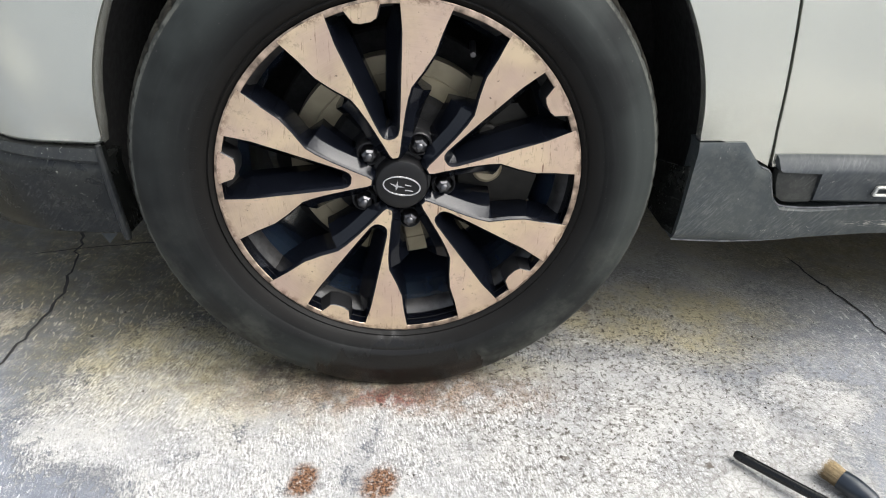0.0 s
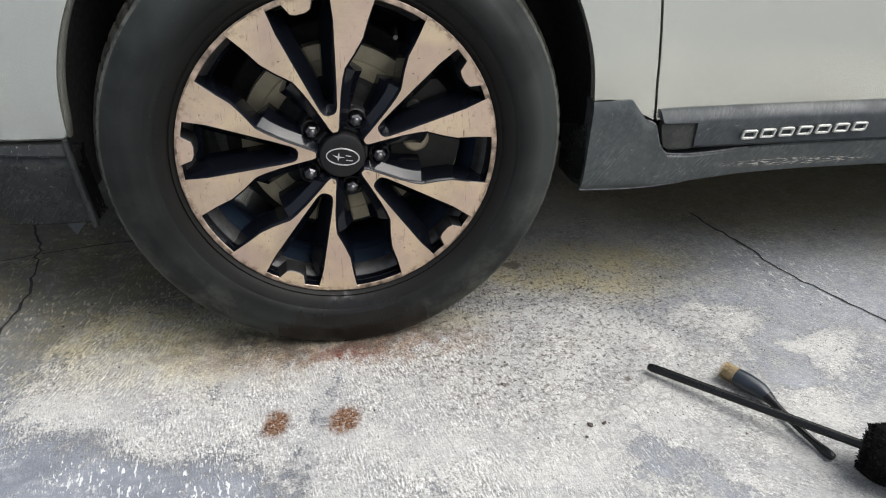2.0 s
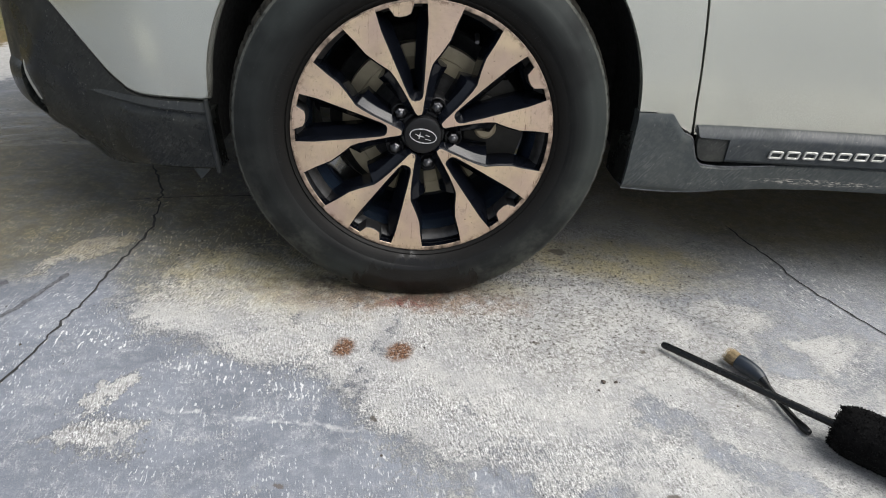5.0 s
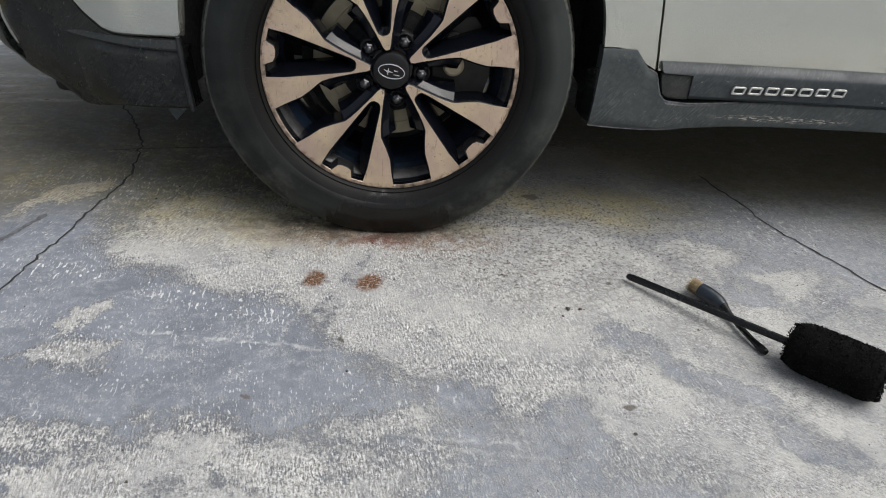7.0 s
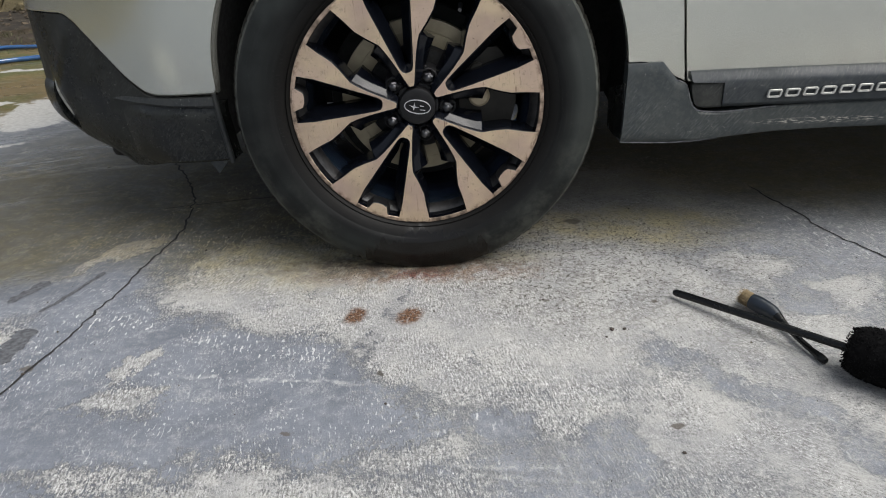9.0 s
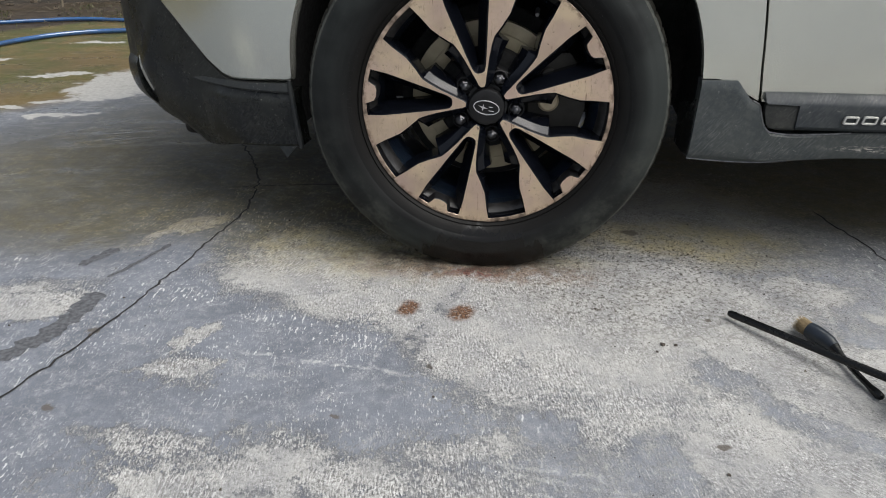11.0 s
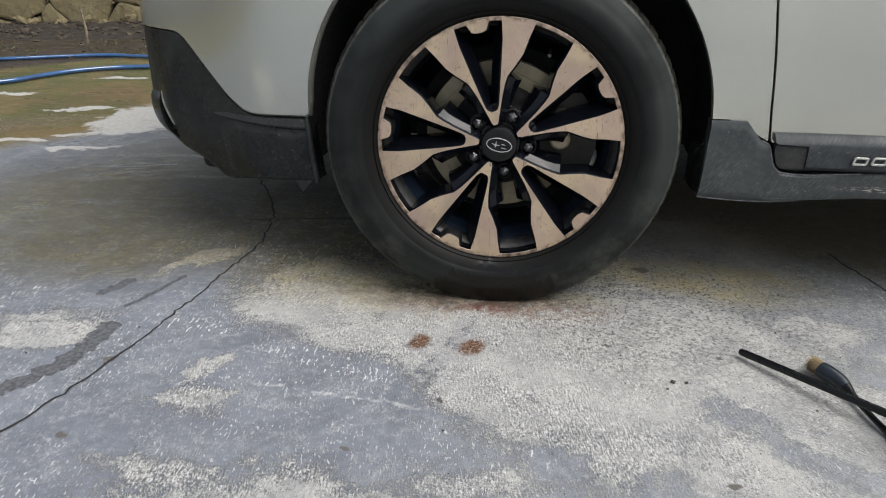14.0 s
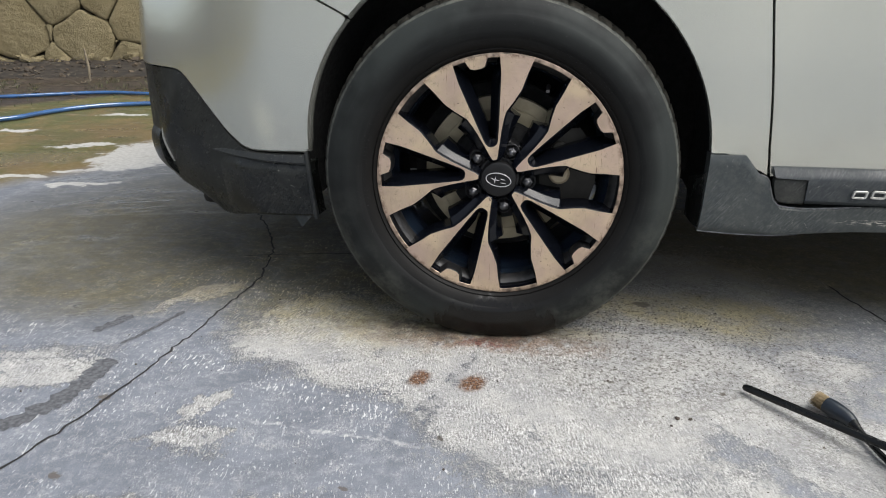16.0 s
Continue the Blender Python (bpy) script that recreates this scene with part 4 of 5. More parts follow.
door = door_panel("front_door", 0.356, 1.0, 1.58, [i / 20 for i in range(21)], plain, PAINT, car, "silver painted front door skin")
for owner, shift in ((door, 0.0006), (fender, -0.0066)):
    b = bmesh.new()
    tube(b, [side_point(door_u(z) + shift, z, skin(z) + 0.0012) for z in np.linspace(0.362, 0.99, 24)], 0.0014, 8)
    part("hemmed_edge", b, PAINT, owner, "rolled silver edge beside the door gap")
mould_rows = [0, 0.06, 0.14, 0.5, 0.70, 0.738, 0.78, 0.88, 0.95, 1.0]
mould_in = lambda u, z, v: float(np.interp(v, [0, 0.06, 0.14, 0.70, 0.78, 0.95, 1.0], [0.012, 0.004, -0.003, -0.006, -0.0045, 0.006, 0.0125]))
moulding = door_panel("door_moulding", 0.3035, 0.376, 1.58, mould_rows, mould_in, MOULD, door, "dark slate plastic door moulding with a sloping top", thick=0.014,
                      start=lambda z: float(np.interp(z, [0.304, 0.311, 0.3545, 0.357, 0.3575], [0.590, 0.5845, 0.5845, 0.526, 0.5225])))
cap_in = lambda u, z, v: float(np.interp(v, [0, 0.10, 0.25, 0.8, 0.92, 1.0], [0.007, 0.002, 0.001, 0.001, 0.002, 0.006])) + 0.006 * max(0.0, (0.545 - u) / 0.02)
door_panel("moulding_end", 0.3045, 0.3555, 0.5838, [0, 0.05, 0.10, 0.18, 0.25, 0.5, 0.8, 0.87, 0.92, 1], cap_in, CAPGREY, door, "dull grey rounded end cap of the moulding", nu=12,
           start=lambda z: float(np.interp(z, [0.304, 0.307, 0.314, 0.325, 0.345, 0.352, 0.356], [0.556, 0.543, 0.534, 0.530, 0.527, 0.528, 0.534])))
# badge: seven plain slanted loops in the size of its letters
for i in range(7):
    u0 = 0.663 + i * 0.0329
    b = bmesh.new()
    w, h = 0.0262, 0.0158
    zc = 0.3305 + 0.0010 * i
    poly = rounded([(0, 0), (w * 0.5, 0), (w, 0), (w + 0.002, h * 0.5), (w + 0.004, h), (w * 0.5 + 0.004, h), (0.004, h), (0.002, h * 0.5)], 2)
    rims = ((0.0, -0.0060), (0.0, -0.0098), (-0.0006, -0.0106), (-0.0032, -0.0106), (-0.0038, -0.0098), (-0.0038, -0.0060))
    loops = [[b.verts.new(side_point(u0 + p, zc - h / 2 + q, d)) for p, q in grow(poly, o)] for o, d in rims]
    n = len(poly)
    for one, two in zip(loops, loops[1:]):
        for k in range(n):
            b.faces.new((one[k], one[(k + 1) % n], two[(k + 1) % n], two[k]))
    part("badge_loop", b, BADGE, moulding, "raised silver badge loop")

# wheel arch liner, inner wall, splash flap and underside
bm = bmesh.new()
prof = arc(AX, AZ, AR + 0.012, -15, 195, 48)
rows = [[bm.verts.new((x, y, z)) for x, z in prof] for y in (0.050, 0.12, 0.22, 0.34, 0.36)]
for a, b_ in zip(rows, rows[1:]):
    for i in range(len(prof) - 1):
        bm.faces.new((a[i], a[i + 1], b_[i + 1], b_[i]))
back = bm.verts.new((AX, 0.36, AZ - 0.12))
for i in range(len(prof) - 1):
    bm.faces.new((rows[-1][i], rows[-1][i + 1], back))
part("wheel_liner", bm, LINER, car)
bm = bmesh.new()
prism(bm, [[(0.396 + dx, y, 0.249), (0.402 + dx, y, 0.249), (0.402 + dx, y, t), (0.396 + dx, y, t)] for y, dx, t in ((0.050, 0, 0.36), (0.075, -0.010, 0.35), (0.14, -0.016, 0.33))])
part("mud_guard", bm, CLAD_DARK, car, "grey plastic flange edge behind the wheel")
bm = bmesh.new()
prism(bm, [[(-0.468, 0.085, 0.232), (-0.440, 0.080, 0.188), (-0.398, 0.078, 0.236)], [(-0.468, 0.091, 0.232), (-0.440, 0.086, 0.188), (-0.398, 0.084, 0.236)]])
part("splash_flap", bm, CLAD, car, "small triangular grey splash flap")
bm = bmesh.new()
box(bm, (-0.835, 0.36, 0.135), (-0.735, 0.46, 0.20), 0.02)
part("air_dam", bm, SATIN, car, "black rubber air dam under the bumper")
bm = bmesh.new()
box(bm, (-0.80, 0.36, 0.22), (-0.42, 1.56, 0.30), 0.02)
box(bm, (-0.42, 0.37, 0.26), (0.42, 1.55, 0.45), 0.02)
box(bm, (0.42, 0.12, 0.285), (2.3, 1.80, 0.34), 0.02)
box(bm, (2.3, 0.42, 0.235), (3.75, 1.50, 0.33), 0.02)
part("underbody", bm, UNDER, car)

# the far shell of the car, plain: bonnet, cabin, rear and far side
MID = 0.96
low, high = paired([(1.585, 0.372), (2.30, 0.372)], [(1.585, 1.0), (2.30, 1.0)], 8)
panel("rear_door", low, high, plain, PAINT, car, nv=8, sampled=False)
RX = 2.745
low = [(2.345, 0.372)] + [(2.345, 0.38)] + arc(RX, AZ, AR, 178, 2, 50) + [(3.16, 0.33), (3.5, 0.34), (3.95, 0.36)]
high = [(2.305, 0.372), (2.305, 0.6), (2.305, 1.0), (2.8, 1.0), (3.4, 1.0), (3.95, 0.98)]
panel("rear_quarter", low, high, plain, PAINT, car, nu=80, nv=8)
bm = bmesh.new()
rows = []
for k in range(25):
    x = -0.985 + k * 0.2
    w = float(np.interp(x, [-0.99, -0.9, -0.7, -0.4, 0, 2.5, 3.3, 3.75], [0.50, 0.68, 0.80, 0.865, 0.875, 0.87, 0.83, 0.74]))
    top = float(np.interp(x, [-0.99, -0.8, -0.4, 0.3, 0.6, 3.8], [0.76, 0.85, 0.93, 1.0, 1.02, 1.02]))
    rows.append([bm.verts.new((x, MID + w * s, top + c)) for s, c in ((-1, -0.02), (-0.93, 0.0), (-0.5, 0.03), (0, 0.04), (0.5, 0.03), (0.93, 0.0), (1, -0.02))])
for a, b_ in zip(rows, rows[1:]):
    for i in range(6):
        bm.faces.new((a[i], a[i + 1], b_[i + 1], b_[i]))
part("bonnet_and_deck", bm, PAINT, car)
bm = bmesh.new()
prism(bm, [[(0.55, MID - 0.80, 1.02), (3.75, MID - 0.78, 1.02), (3.75, MID + 0.78, 1.02), (0.55, MID + 0.80, 1.02)],
           [(1.35, MID - 0.62, 1.50), (3.35, MID - 0.60, 1.50), (3.35, MID + 0.60, 1.50), (1.35, MID + 0.62, 1.50)]])
part("window_band", bm, GLASS, car)
bm = bmesh.new()
prism(bm, [[(1.33, MID - 0.63, 1.50), (3.38, MID - 0.61, 1.50), (3.38, MID + 0.61, 1.50), (1.33, MID + 0.63, 1.50)],
           [(1.50, MID - 0.52, 1.56), (3.25, MID - 0.50, 1.56), (3.25, MID + 0.50, 1.56), (1.50, MID + 0.52, 1.56)]])
part("roof", bm, PAINT, car)
bm = bmesh.new()
pts = [(x, 2 * MID - y) for x, y in SOFT]
rows = [[bm.verts.new((x, y, z)) for x, y in pts] for z in (0.25, 0.6, 1.0)]
for a, b_ in zip(rows, rows[1:]):
    for i in range(len(pts) - 1):
        bm.faces.new((a[i], a[i + 1], b_[i + 1], b_[i]))
part("far_side", bm, PAINT, car)
bm = bmesh.new()
box(bm, (3.70, 0.28, 0.33), (3.90, 1.64, 1.0), 0.03)
part("tailgate", bm, PAINT, car)


# ---------------------------------------------------------------- wheel
WHEEL_Z, WHEEL_TURN, A0 = 0.340, 5.0, 101.9
wheel = part("wheel", bmesh.new(), SATIN, car)
wheel.matrix_basis = pose(0.004, 0.003, WHEEL_Z, 0, 0, WHEEL_TURN)


def polar(r, deg):
    return (r * math.cos(radians(deg)), r * math.sin(radians(deg)))


# tyre
prof = [(0.016, 0.232), (0.006, 0.2395), (0.001, 0.2435), (-0.003, 0.2475), (-0.0015, 0.2500), (-0.0085, 0.2560), (-0.0125, 0.268), (-0.0130, 0.2695), (-0.0145, 0.2705), (-0.0165, 0.282),
        (-0.0175, 0.296), (-0.0160, 0.309), (-0.0150, 0.3105), (-0.0125, 0.3200), (-0.0075, 0.3310), (-0.0010, 0.3385), (0.0065, 0.3448), (0.0150, 0.3490), (0.026, 0.3515),
        (0.045, 0.3545), (0.048, 0.3490), (0.056, 0.3490), (0.059, 0.3548), (0.088, 0.3553), (0.091, 0.3495), (0.100, 0.3495), (0.103, 0.3553), (0.130, 0.3552), (0.133, 0.349), (0.142, 0.349),
        (0.145, 0.3548), (0.172, 0.3530), (0.190, 0.350), (0.206, 0.337), (0.214, 0.315), (0.214, 0.285), (0.205, 0.25), (0.190, 0.232)]
bm = bmesh.new()
SEG = 432
rings = lathe(bm, prof, SEG)
for k, ring in enumerate(rings):
    groove = k % 6 == 0
    for i, v in enumerate(ring):
        if groove and 16 <= i <= 19:
            r = math.hypot(v.co.x, v.co.z)
            s = (r - (0.0060 if i > 17 else 0.0042 if i > 16 else 0.0015)) / r
            v.co.x, v.co.z = v.co.x * s, v.co.z * s
        z = v.co.z
        if z < -0.27 and v.co.y < 0.03:
            v.co.y -= 0.009 * ((-0.27 - z) / 0.08) ** 2 * (1 if i > 4 else 0)
        if z < -WHEEL_Z + 0.0005:
            v.co.z = -WHEEL_Z + 0.0005 + 0.02 * (z + WHEEL_Z)
bm.faces.ensure_lookup_table()
for f in bm.faces:
    c = f.calc_center_median()
    if c.y > 0.009 and math.hypot(c.x, c.z) > 0.30:
        f.material_index = 1
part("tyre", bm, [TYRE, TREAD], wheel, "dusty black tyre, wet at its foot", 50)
# raised bars on the sidewall
for a0 in [150 + 1.7 * i for i in range(26) if i not in (6, 7, 15, 20)] + [40 + 1.7 * i for i in range(17) if i not in (5, 6, 12)]:
    b = bmesh.new()
    ring = [(0.261, a0), (0.261, a0 + 0.4), (0.2675, a0 + 0.4), (0.2675, a0)]
    prism(b, [[(polar(r, a)[0], d - (r - 0.2560) * 0.36, polar(r, a)[1]) for r, a in ring] for d in (-0.0088, -0.0070)])
    part("sidewall_bar", b, TYRE, wheel)

# rim
bm = bmesh.new()
lathe(bm, [(0.034, 0.2325), (0.0014, 0.2325), (0.0003, 0.2335), (0.0003, 0.2395), (0.0012, 0.2408), (0.006, 0.2415), (0.020, 0.2400)], 144)
for f in bm.faces:
    c = f.calc_center_median()
    f.material_index = 0 if c.y < 0.0035 else 1
part("rim_lip", bm, [LIP, GLOSS], wheel, "machined alloy rim edge")
bm = bmesh.new()
lathe(bm, [(0.030, 0.2330), (0.036, 0.226), (0.050, 0.219), (0.060, 0.2175), (0.075, 0.209), (0.12, 0.205), (0.20, 0.205), (0.20, 0.238), (0.030, 0.2400)], 96, True)
for f in bm.faces:
    f.material_index = 1 if f.calc_center_median().y < 0.044 else 0
SEAT = simple("brake_dusted_rim_seat", (0.045, 0.043, 0.042), 0.45, 0.0, 70, 0.7, 0.1, 0.1)
part("rim_barrel", bm, [BARREL, SEAT], wheel, "gloss black rim barrel, dusty at its outer seat")

SPOKE_OUT = [(0.0375, 8), (0.045, 11.8), (0.060, 13.2), (0.097, 15.4), (0.118, 16.6), (0.1325, 17.8), (0.1370, 18.9), (0.156, 22.7), (0.178, 25.4), (0.205, 26.1), (0.2382, 26.6)]
SPOKE_IN = [(0.2382, 11.0), (0.200, 11.0), (0.172, 10.7), (0.150, 10.4), (0.1025, 9.2), (0.078, 7.7), (0.0715, 6.0), (0.0690, 3.0)]


def spoke_outline():
    right_out = [polar(r, -a) for r, a in SPOKE_OUT]
    rim = [polar(0.2386, -a) for a in (22.5, 18.5, 14.5)]
    right_in = [polar(r, -a) for r, a in SPOKE_IN]
    half = right_out + rim + right_in
    return half + [(x, -y) for x, y in half[::-1]]


def spoke_mesh():
    """A twin spoke as one bevelled casting: machined front, gloss black drafted sides."""
    b = bmesh.new()
    flat = spoke_outline()
    crown = lambda x, y: 0.004 - 0.004 * min(1.0, math.hypot(x, y) / 0.20)
    loops = []
    n = len(flat)
    no = len(SPOKE_OUT)
    # the edge towards a wheel nut carries a broad chamfer over its inner half
    broad = [0.3, 0.6, 1, 1.05, 1.15, 1.3, 0.10, 0.1, 0.1, 0.1, 0.1]
    lean = broad + [0.1] * 3 + [0.25, 0.3, 0.3, 0.3, 0.3, 0.4, 0.8, 0.8]
    lean = lean + lean[::-1]
    for off, depth, wide in ((-0.0028, 0.0, 0), (-0.0015, 0.0008, 0), (0.0, 0.0028, 0), (0.0008, 0.004, 0), (0.0010, 0.013, 0.0105), (0.0020, 0.030, 0.0115), (0.0030, 0.048, 0.012)):
        ring = []
        for (x, y), (gx, gy), k in zip(flat, grow(flat, 0.001), lean):
            # behind its face the casting spreads out between hub and rim
            spread = 0.0 if depth < 0.02 or k < 0.2 else 0.010 * min(1.0, max(0.0, (math.hypot(x, y) - 0.075) / 0.03))
            f = (off + wide * k + spread) / 0.001
            if math.hypot(x, y) > 0.236:
                f = 0.0
            px, py = x + (gx - x) * f, y + (gy - y) * f
            ring.append((px, depth - crown(x, y) * 0.5, py))
        loops.append(ring)
    vs = prism(b, loops, False, False, (0, 1))
    n = len(flat)
    h = n // 2
    for lay, mat in ((0, 0), (-1, 1)):
        ring = vs[lay]
        half = h
        r, l = ring[:half], ring[half:][::-1]
        for s in (r, l):
            out, rimp, inn = s[:no], s[no:no + 3], s[no + 3:]
            # quads between the two edges of an arm, matched by radius
            strips = [(out[10], inn[0]), (out[9], inn[1]), (out[8], inn[1]), (out[7], inn[2]), (out[6], inn[3]), (out[5], inn[3]), (out[4], inn[4]), (out[3], inn[4]), (out[2], inn[5])]
            for (o1, i1), (o2, i2) in zip(strips, strips[1:]):
                if i1 is i2:
                    b.faces.new((o1, o2, i1)).material_index = mat
                else:
                    b.faces.new((o1, o2, i2, i1)).material_index = mat
            b.faces.new((out[10], *rimp, inn[0])).material_index = mat
            b.faces.new((out[2], out[1], inn[6], inn[5])).material_index = mat
            b.faces.new((out[1], out[0], inn[7], inn[6])).material_index = mat
        b.faces.new((r[0], r[-1], l[-1], l[0])).material_index = mat
    return b


first = None
for k in range(5):
    if first is None:
        first = part("spoke", spoke_mesh(), [MACHINED, GLOSS], wheel, "machined twin spoke with gloss black sides", 18)
        ob = first
    else:
        ob = new("spoke", first.data)
        ob.parent = wheel
        ob["label"] = first["label"]
    ob.matrix_basis = pose(0, 0, 0, 0, -(A0 + 72 * k), 0)
first = None
for k in range(5):
    if first is None:
        b = bmesh.new()
        tooth = rounded([polar(0.2380, -6.0), polar(0.2385, -3), polar(0.2385, 3), polar(0.2380, 6.0), polar(0.2262, 4.8), polar(0.2140, 3.5), polar(0.2140, -3.5), polar(0.2262, -4.8)], 1)
        prism(b, [[(x, d, y) for x, y in grow(tooth, o)] for o, d in ((-0.0008, 0.0001), (0, 0.0012), (0.002, 0.02), (0.003, 0.030))], True, True, (0, 1))
        first = part("rim_tooth", b, [MACHINED, SATIN], wheel, "machined tooth of the rim edge", 28)
        ob = first
    else:
        ob = new("rim_tooth", first.data)
        ob.parent = wheel
    ob.matrix_basis = pose(0, 0, 0, 0, -(A0 + 72 * k), 0)

# hub, cap and nuts
bm = bmesh.new()
lathe(bm, [(0.020, 0.0), (0.020, 0.040), (0.026, 0.044), (0.027, 0.068), (0.031, 0.072), (0.08, 0.075)], 64)
part("hub", bm, SATIN, wheel, "satin black hub centre")
bm = bmesh.new()
lathe(bm, [(-0.0035, 0.0), (-0.0035, 0.020), (-0.0030, 0.030), (-0.0015, 0.0335), (0.002, 0.0355), (0.022, 0.0360)], 64)
part("centre_cap", bm, CAPBLACK, wheel, "black centre cap")
bm = bmesh.new()
rings = []
for k in range(48):
    a = 2 * math.pi * k / 48
    ring = []
    for j in range(8):
        c = 2 * math.pi * j / 8
        s = 1 + 0.055 * math.cos(c)
        x, z = 0.0245 * s * math.cos(a), 0.0130 * (1 + 0.10 * math.cos(c)) * math.sin(a)
        ring.append(bm.verts.new((x, -0.0040 - 0.0009 * math.sin(c), z)))
    rings.append(ring)
for k in range(48):
    for j in range(8):
        bm.faces.new((rings[k][j], rings[(k + 1) % 48][j], rings[(k + 1) % 48][(j + 1) % 8], rings[k][(j + 1) % 8]))
for pts in (((-0.017, 0.002), (-0.008, 0.0005), (-0.0065, 0.007), (-0.005, 0.0005), (0.004, -0.001), (-0.005, -0.0025), (-0.0065, -0.008), (-0.008, -0.0025)),
            ((0.004, 0.0035), (0.012, 0.003), (0.0125, 0.0015), (0.004, 0.0018)), ((0.005, -0.004), (0.016, -0.004), (0.0155, -0.0056), (0.005, -0.0056))):
    prism(bm, [[(x, d, z) for x, z in pts] for d in (-0.0046, -0.0030)])
ring_ob = part("cap_emblem", bm, CHROME, wheel, "chrome oval ring with plain bars")
ring_ob.matrix_basis = pose(0, 0, 0, 0, 10, 0)
first = None
for k in range(5):
    a = A0 - 36 + 72 * k
    if first is None:
        b = bmesh.new()
        lathe(b, [(0.030, 0.0165), (0.014, 0.0162), (0.0125, 0.0150), (0.0135, 0.0138), (0.027, 0.0130)], 32)
        for f in b.faces:
            f.material_index = 1
        hexa = lambda r, d: [(r * math.cos(radians(60 * i + 10)), d, r * math.sin(radians(60 * i + 10))) for i in range(6)]
        prism(b, [hexa(0.0070, 0.0035), hexa(0.0098, 0.006), hexa(0.0104, 0.009), hexa(0.0106, 0.028)])
        lathe(b, [(-0.0005, 0.0), (0.0, 0.0028), (0.0018, 0.0052), (0.0045, 0.0064), (0.008, 0.0068)], 20)
        first = part("lug_nut", b, [NUTMETAL, SATIN], wheel, "dark steel wheel nut", 30)
        ob = first
    else:
        ob = new("lug_nut", first.data)
        ob.parent = wheel
    x, z = polar(0.0572, a)
    ob.matrix_basis = pose(x, 0, z, 0, 17 * k, 0)
bm = bmesh.new()
x, z = polar(0.196, 62.5)
tube(bm, [(x, 0.052, z), (x * 0.985, 0.035, z * 0.985), (x * 0.97, 0.018, z * 0.97)], [0.0045, 0.004, 0.0035], 12)
part("valve_stem", bm, NUTMETAL, wheel)

# brake behind the wheel
bm = bmesh.new()
lathe(bm, [(0.082, 0.100), (0.080, 0.104), (0.080, 0.1255), (0.0815, 0.1262), (0.0815, 0.1275), (0.080, 0.1282), (0.080, 0.1510), (0.104, 0.1510), (0.104, 0.08)], 96)
brake = part("brake_disc", bm, IRON, wheel, "tan-grey iron brake disc")
bm = bmesh.new()
lathe(bm, [(0.062, 0.0), (0.062, 0.092), (0.065, 0.097), (0.0815, 0.1035)], 64)
part("disc_hat", bm, LINER, brake)
bm = bmesh.new()
lathe(bm, [(0.118, 0.0), (0.118, 0.175), (0.125, 0.178), (0.125, 0.0)], 64)
part("dust_shield", bm, LINER, wheel)
bm = bmesh.new()
sect = [polar(0.100, -26), polar(0.100, 30), polar(0.150, 34), polar(0.184, 28), polar(0.190, 2), polar(0.184, -24), polar(0.150, -30)]
prism(bm, [[(x, d, z) for x, z in grow(rounded(sect, 1)[::1], o)] for o, d in ((-0.008, 0.055), (0, 0.062), (0, 0.13), (-0.004, 0.135))])
part("brake_caliper", bm, CAST, wheel, "dull dark brake caliper")
for r, a, rad in ((0.120, 1, 0.021), (0.128, 24, 0.015)):
    b = bmesh.new()
    x, z = polar(r, a)
    lathe(b, [(0.044, 0.0), (0.044, rad * 0.8), (0.047, rad), (0.062, rad)], 28)
    o = part("piston_boss", b, TAN if rad > 0.02 else CAST, wheel, "tan round caliper boss" if rad > 0.02 else "")
    o.matrix_basis = pose(x, 0, z)


# the other three wheels
for m in (pose(2.745, 0.015, WHEEL_Z, 0, 31, 0), pose(0.004, 2 * MID - 0.003, WHEEL_Z, 0, 0, 185), pose(2.745, 2 * MID - 0.015, WHEEL_Z, 0, 0, 180)):
    other = new("wheel", wheel.data)
    other.parent, other.matrix_basis = car, m @ pose(0, 0, 0, 0, 0, 0)
    for piece in wheel.children:
        if piece.name.startswith("tyre"):
            twin = new("tyre", piece.data)
            twin.parent, twin.matrix_basis = other, pose(0, 0, 0, 0, -31 if m.translation.x > 1 and m.translation.y < 1 else 0, 0)
        elif not piece.name.startswith(("brake", "dust", "piston", "sidewall")):
            twin = new(piece.name.split(".")[0], piece.data)
            twin.parent, twin.matrix_basis = other, piece.matrix_basis.copy()


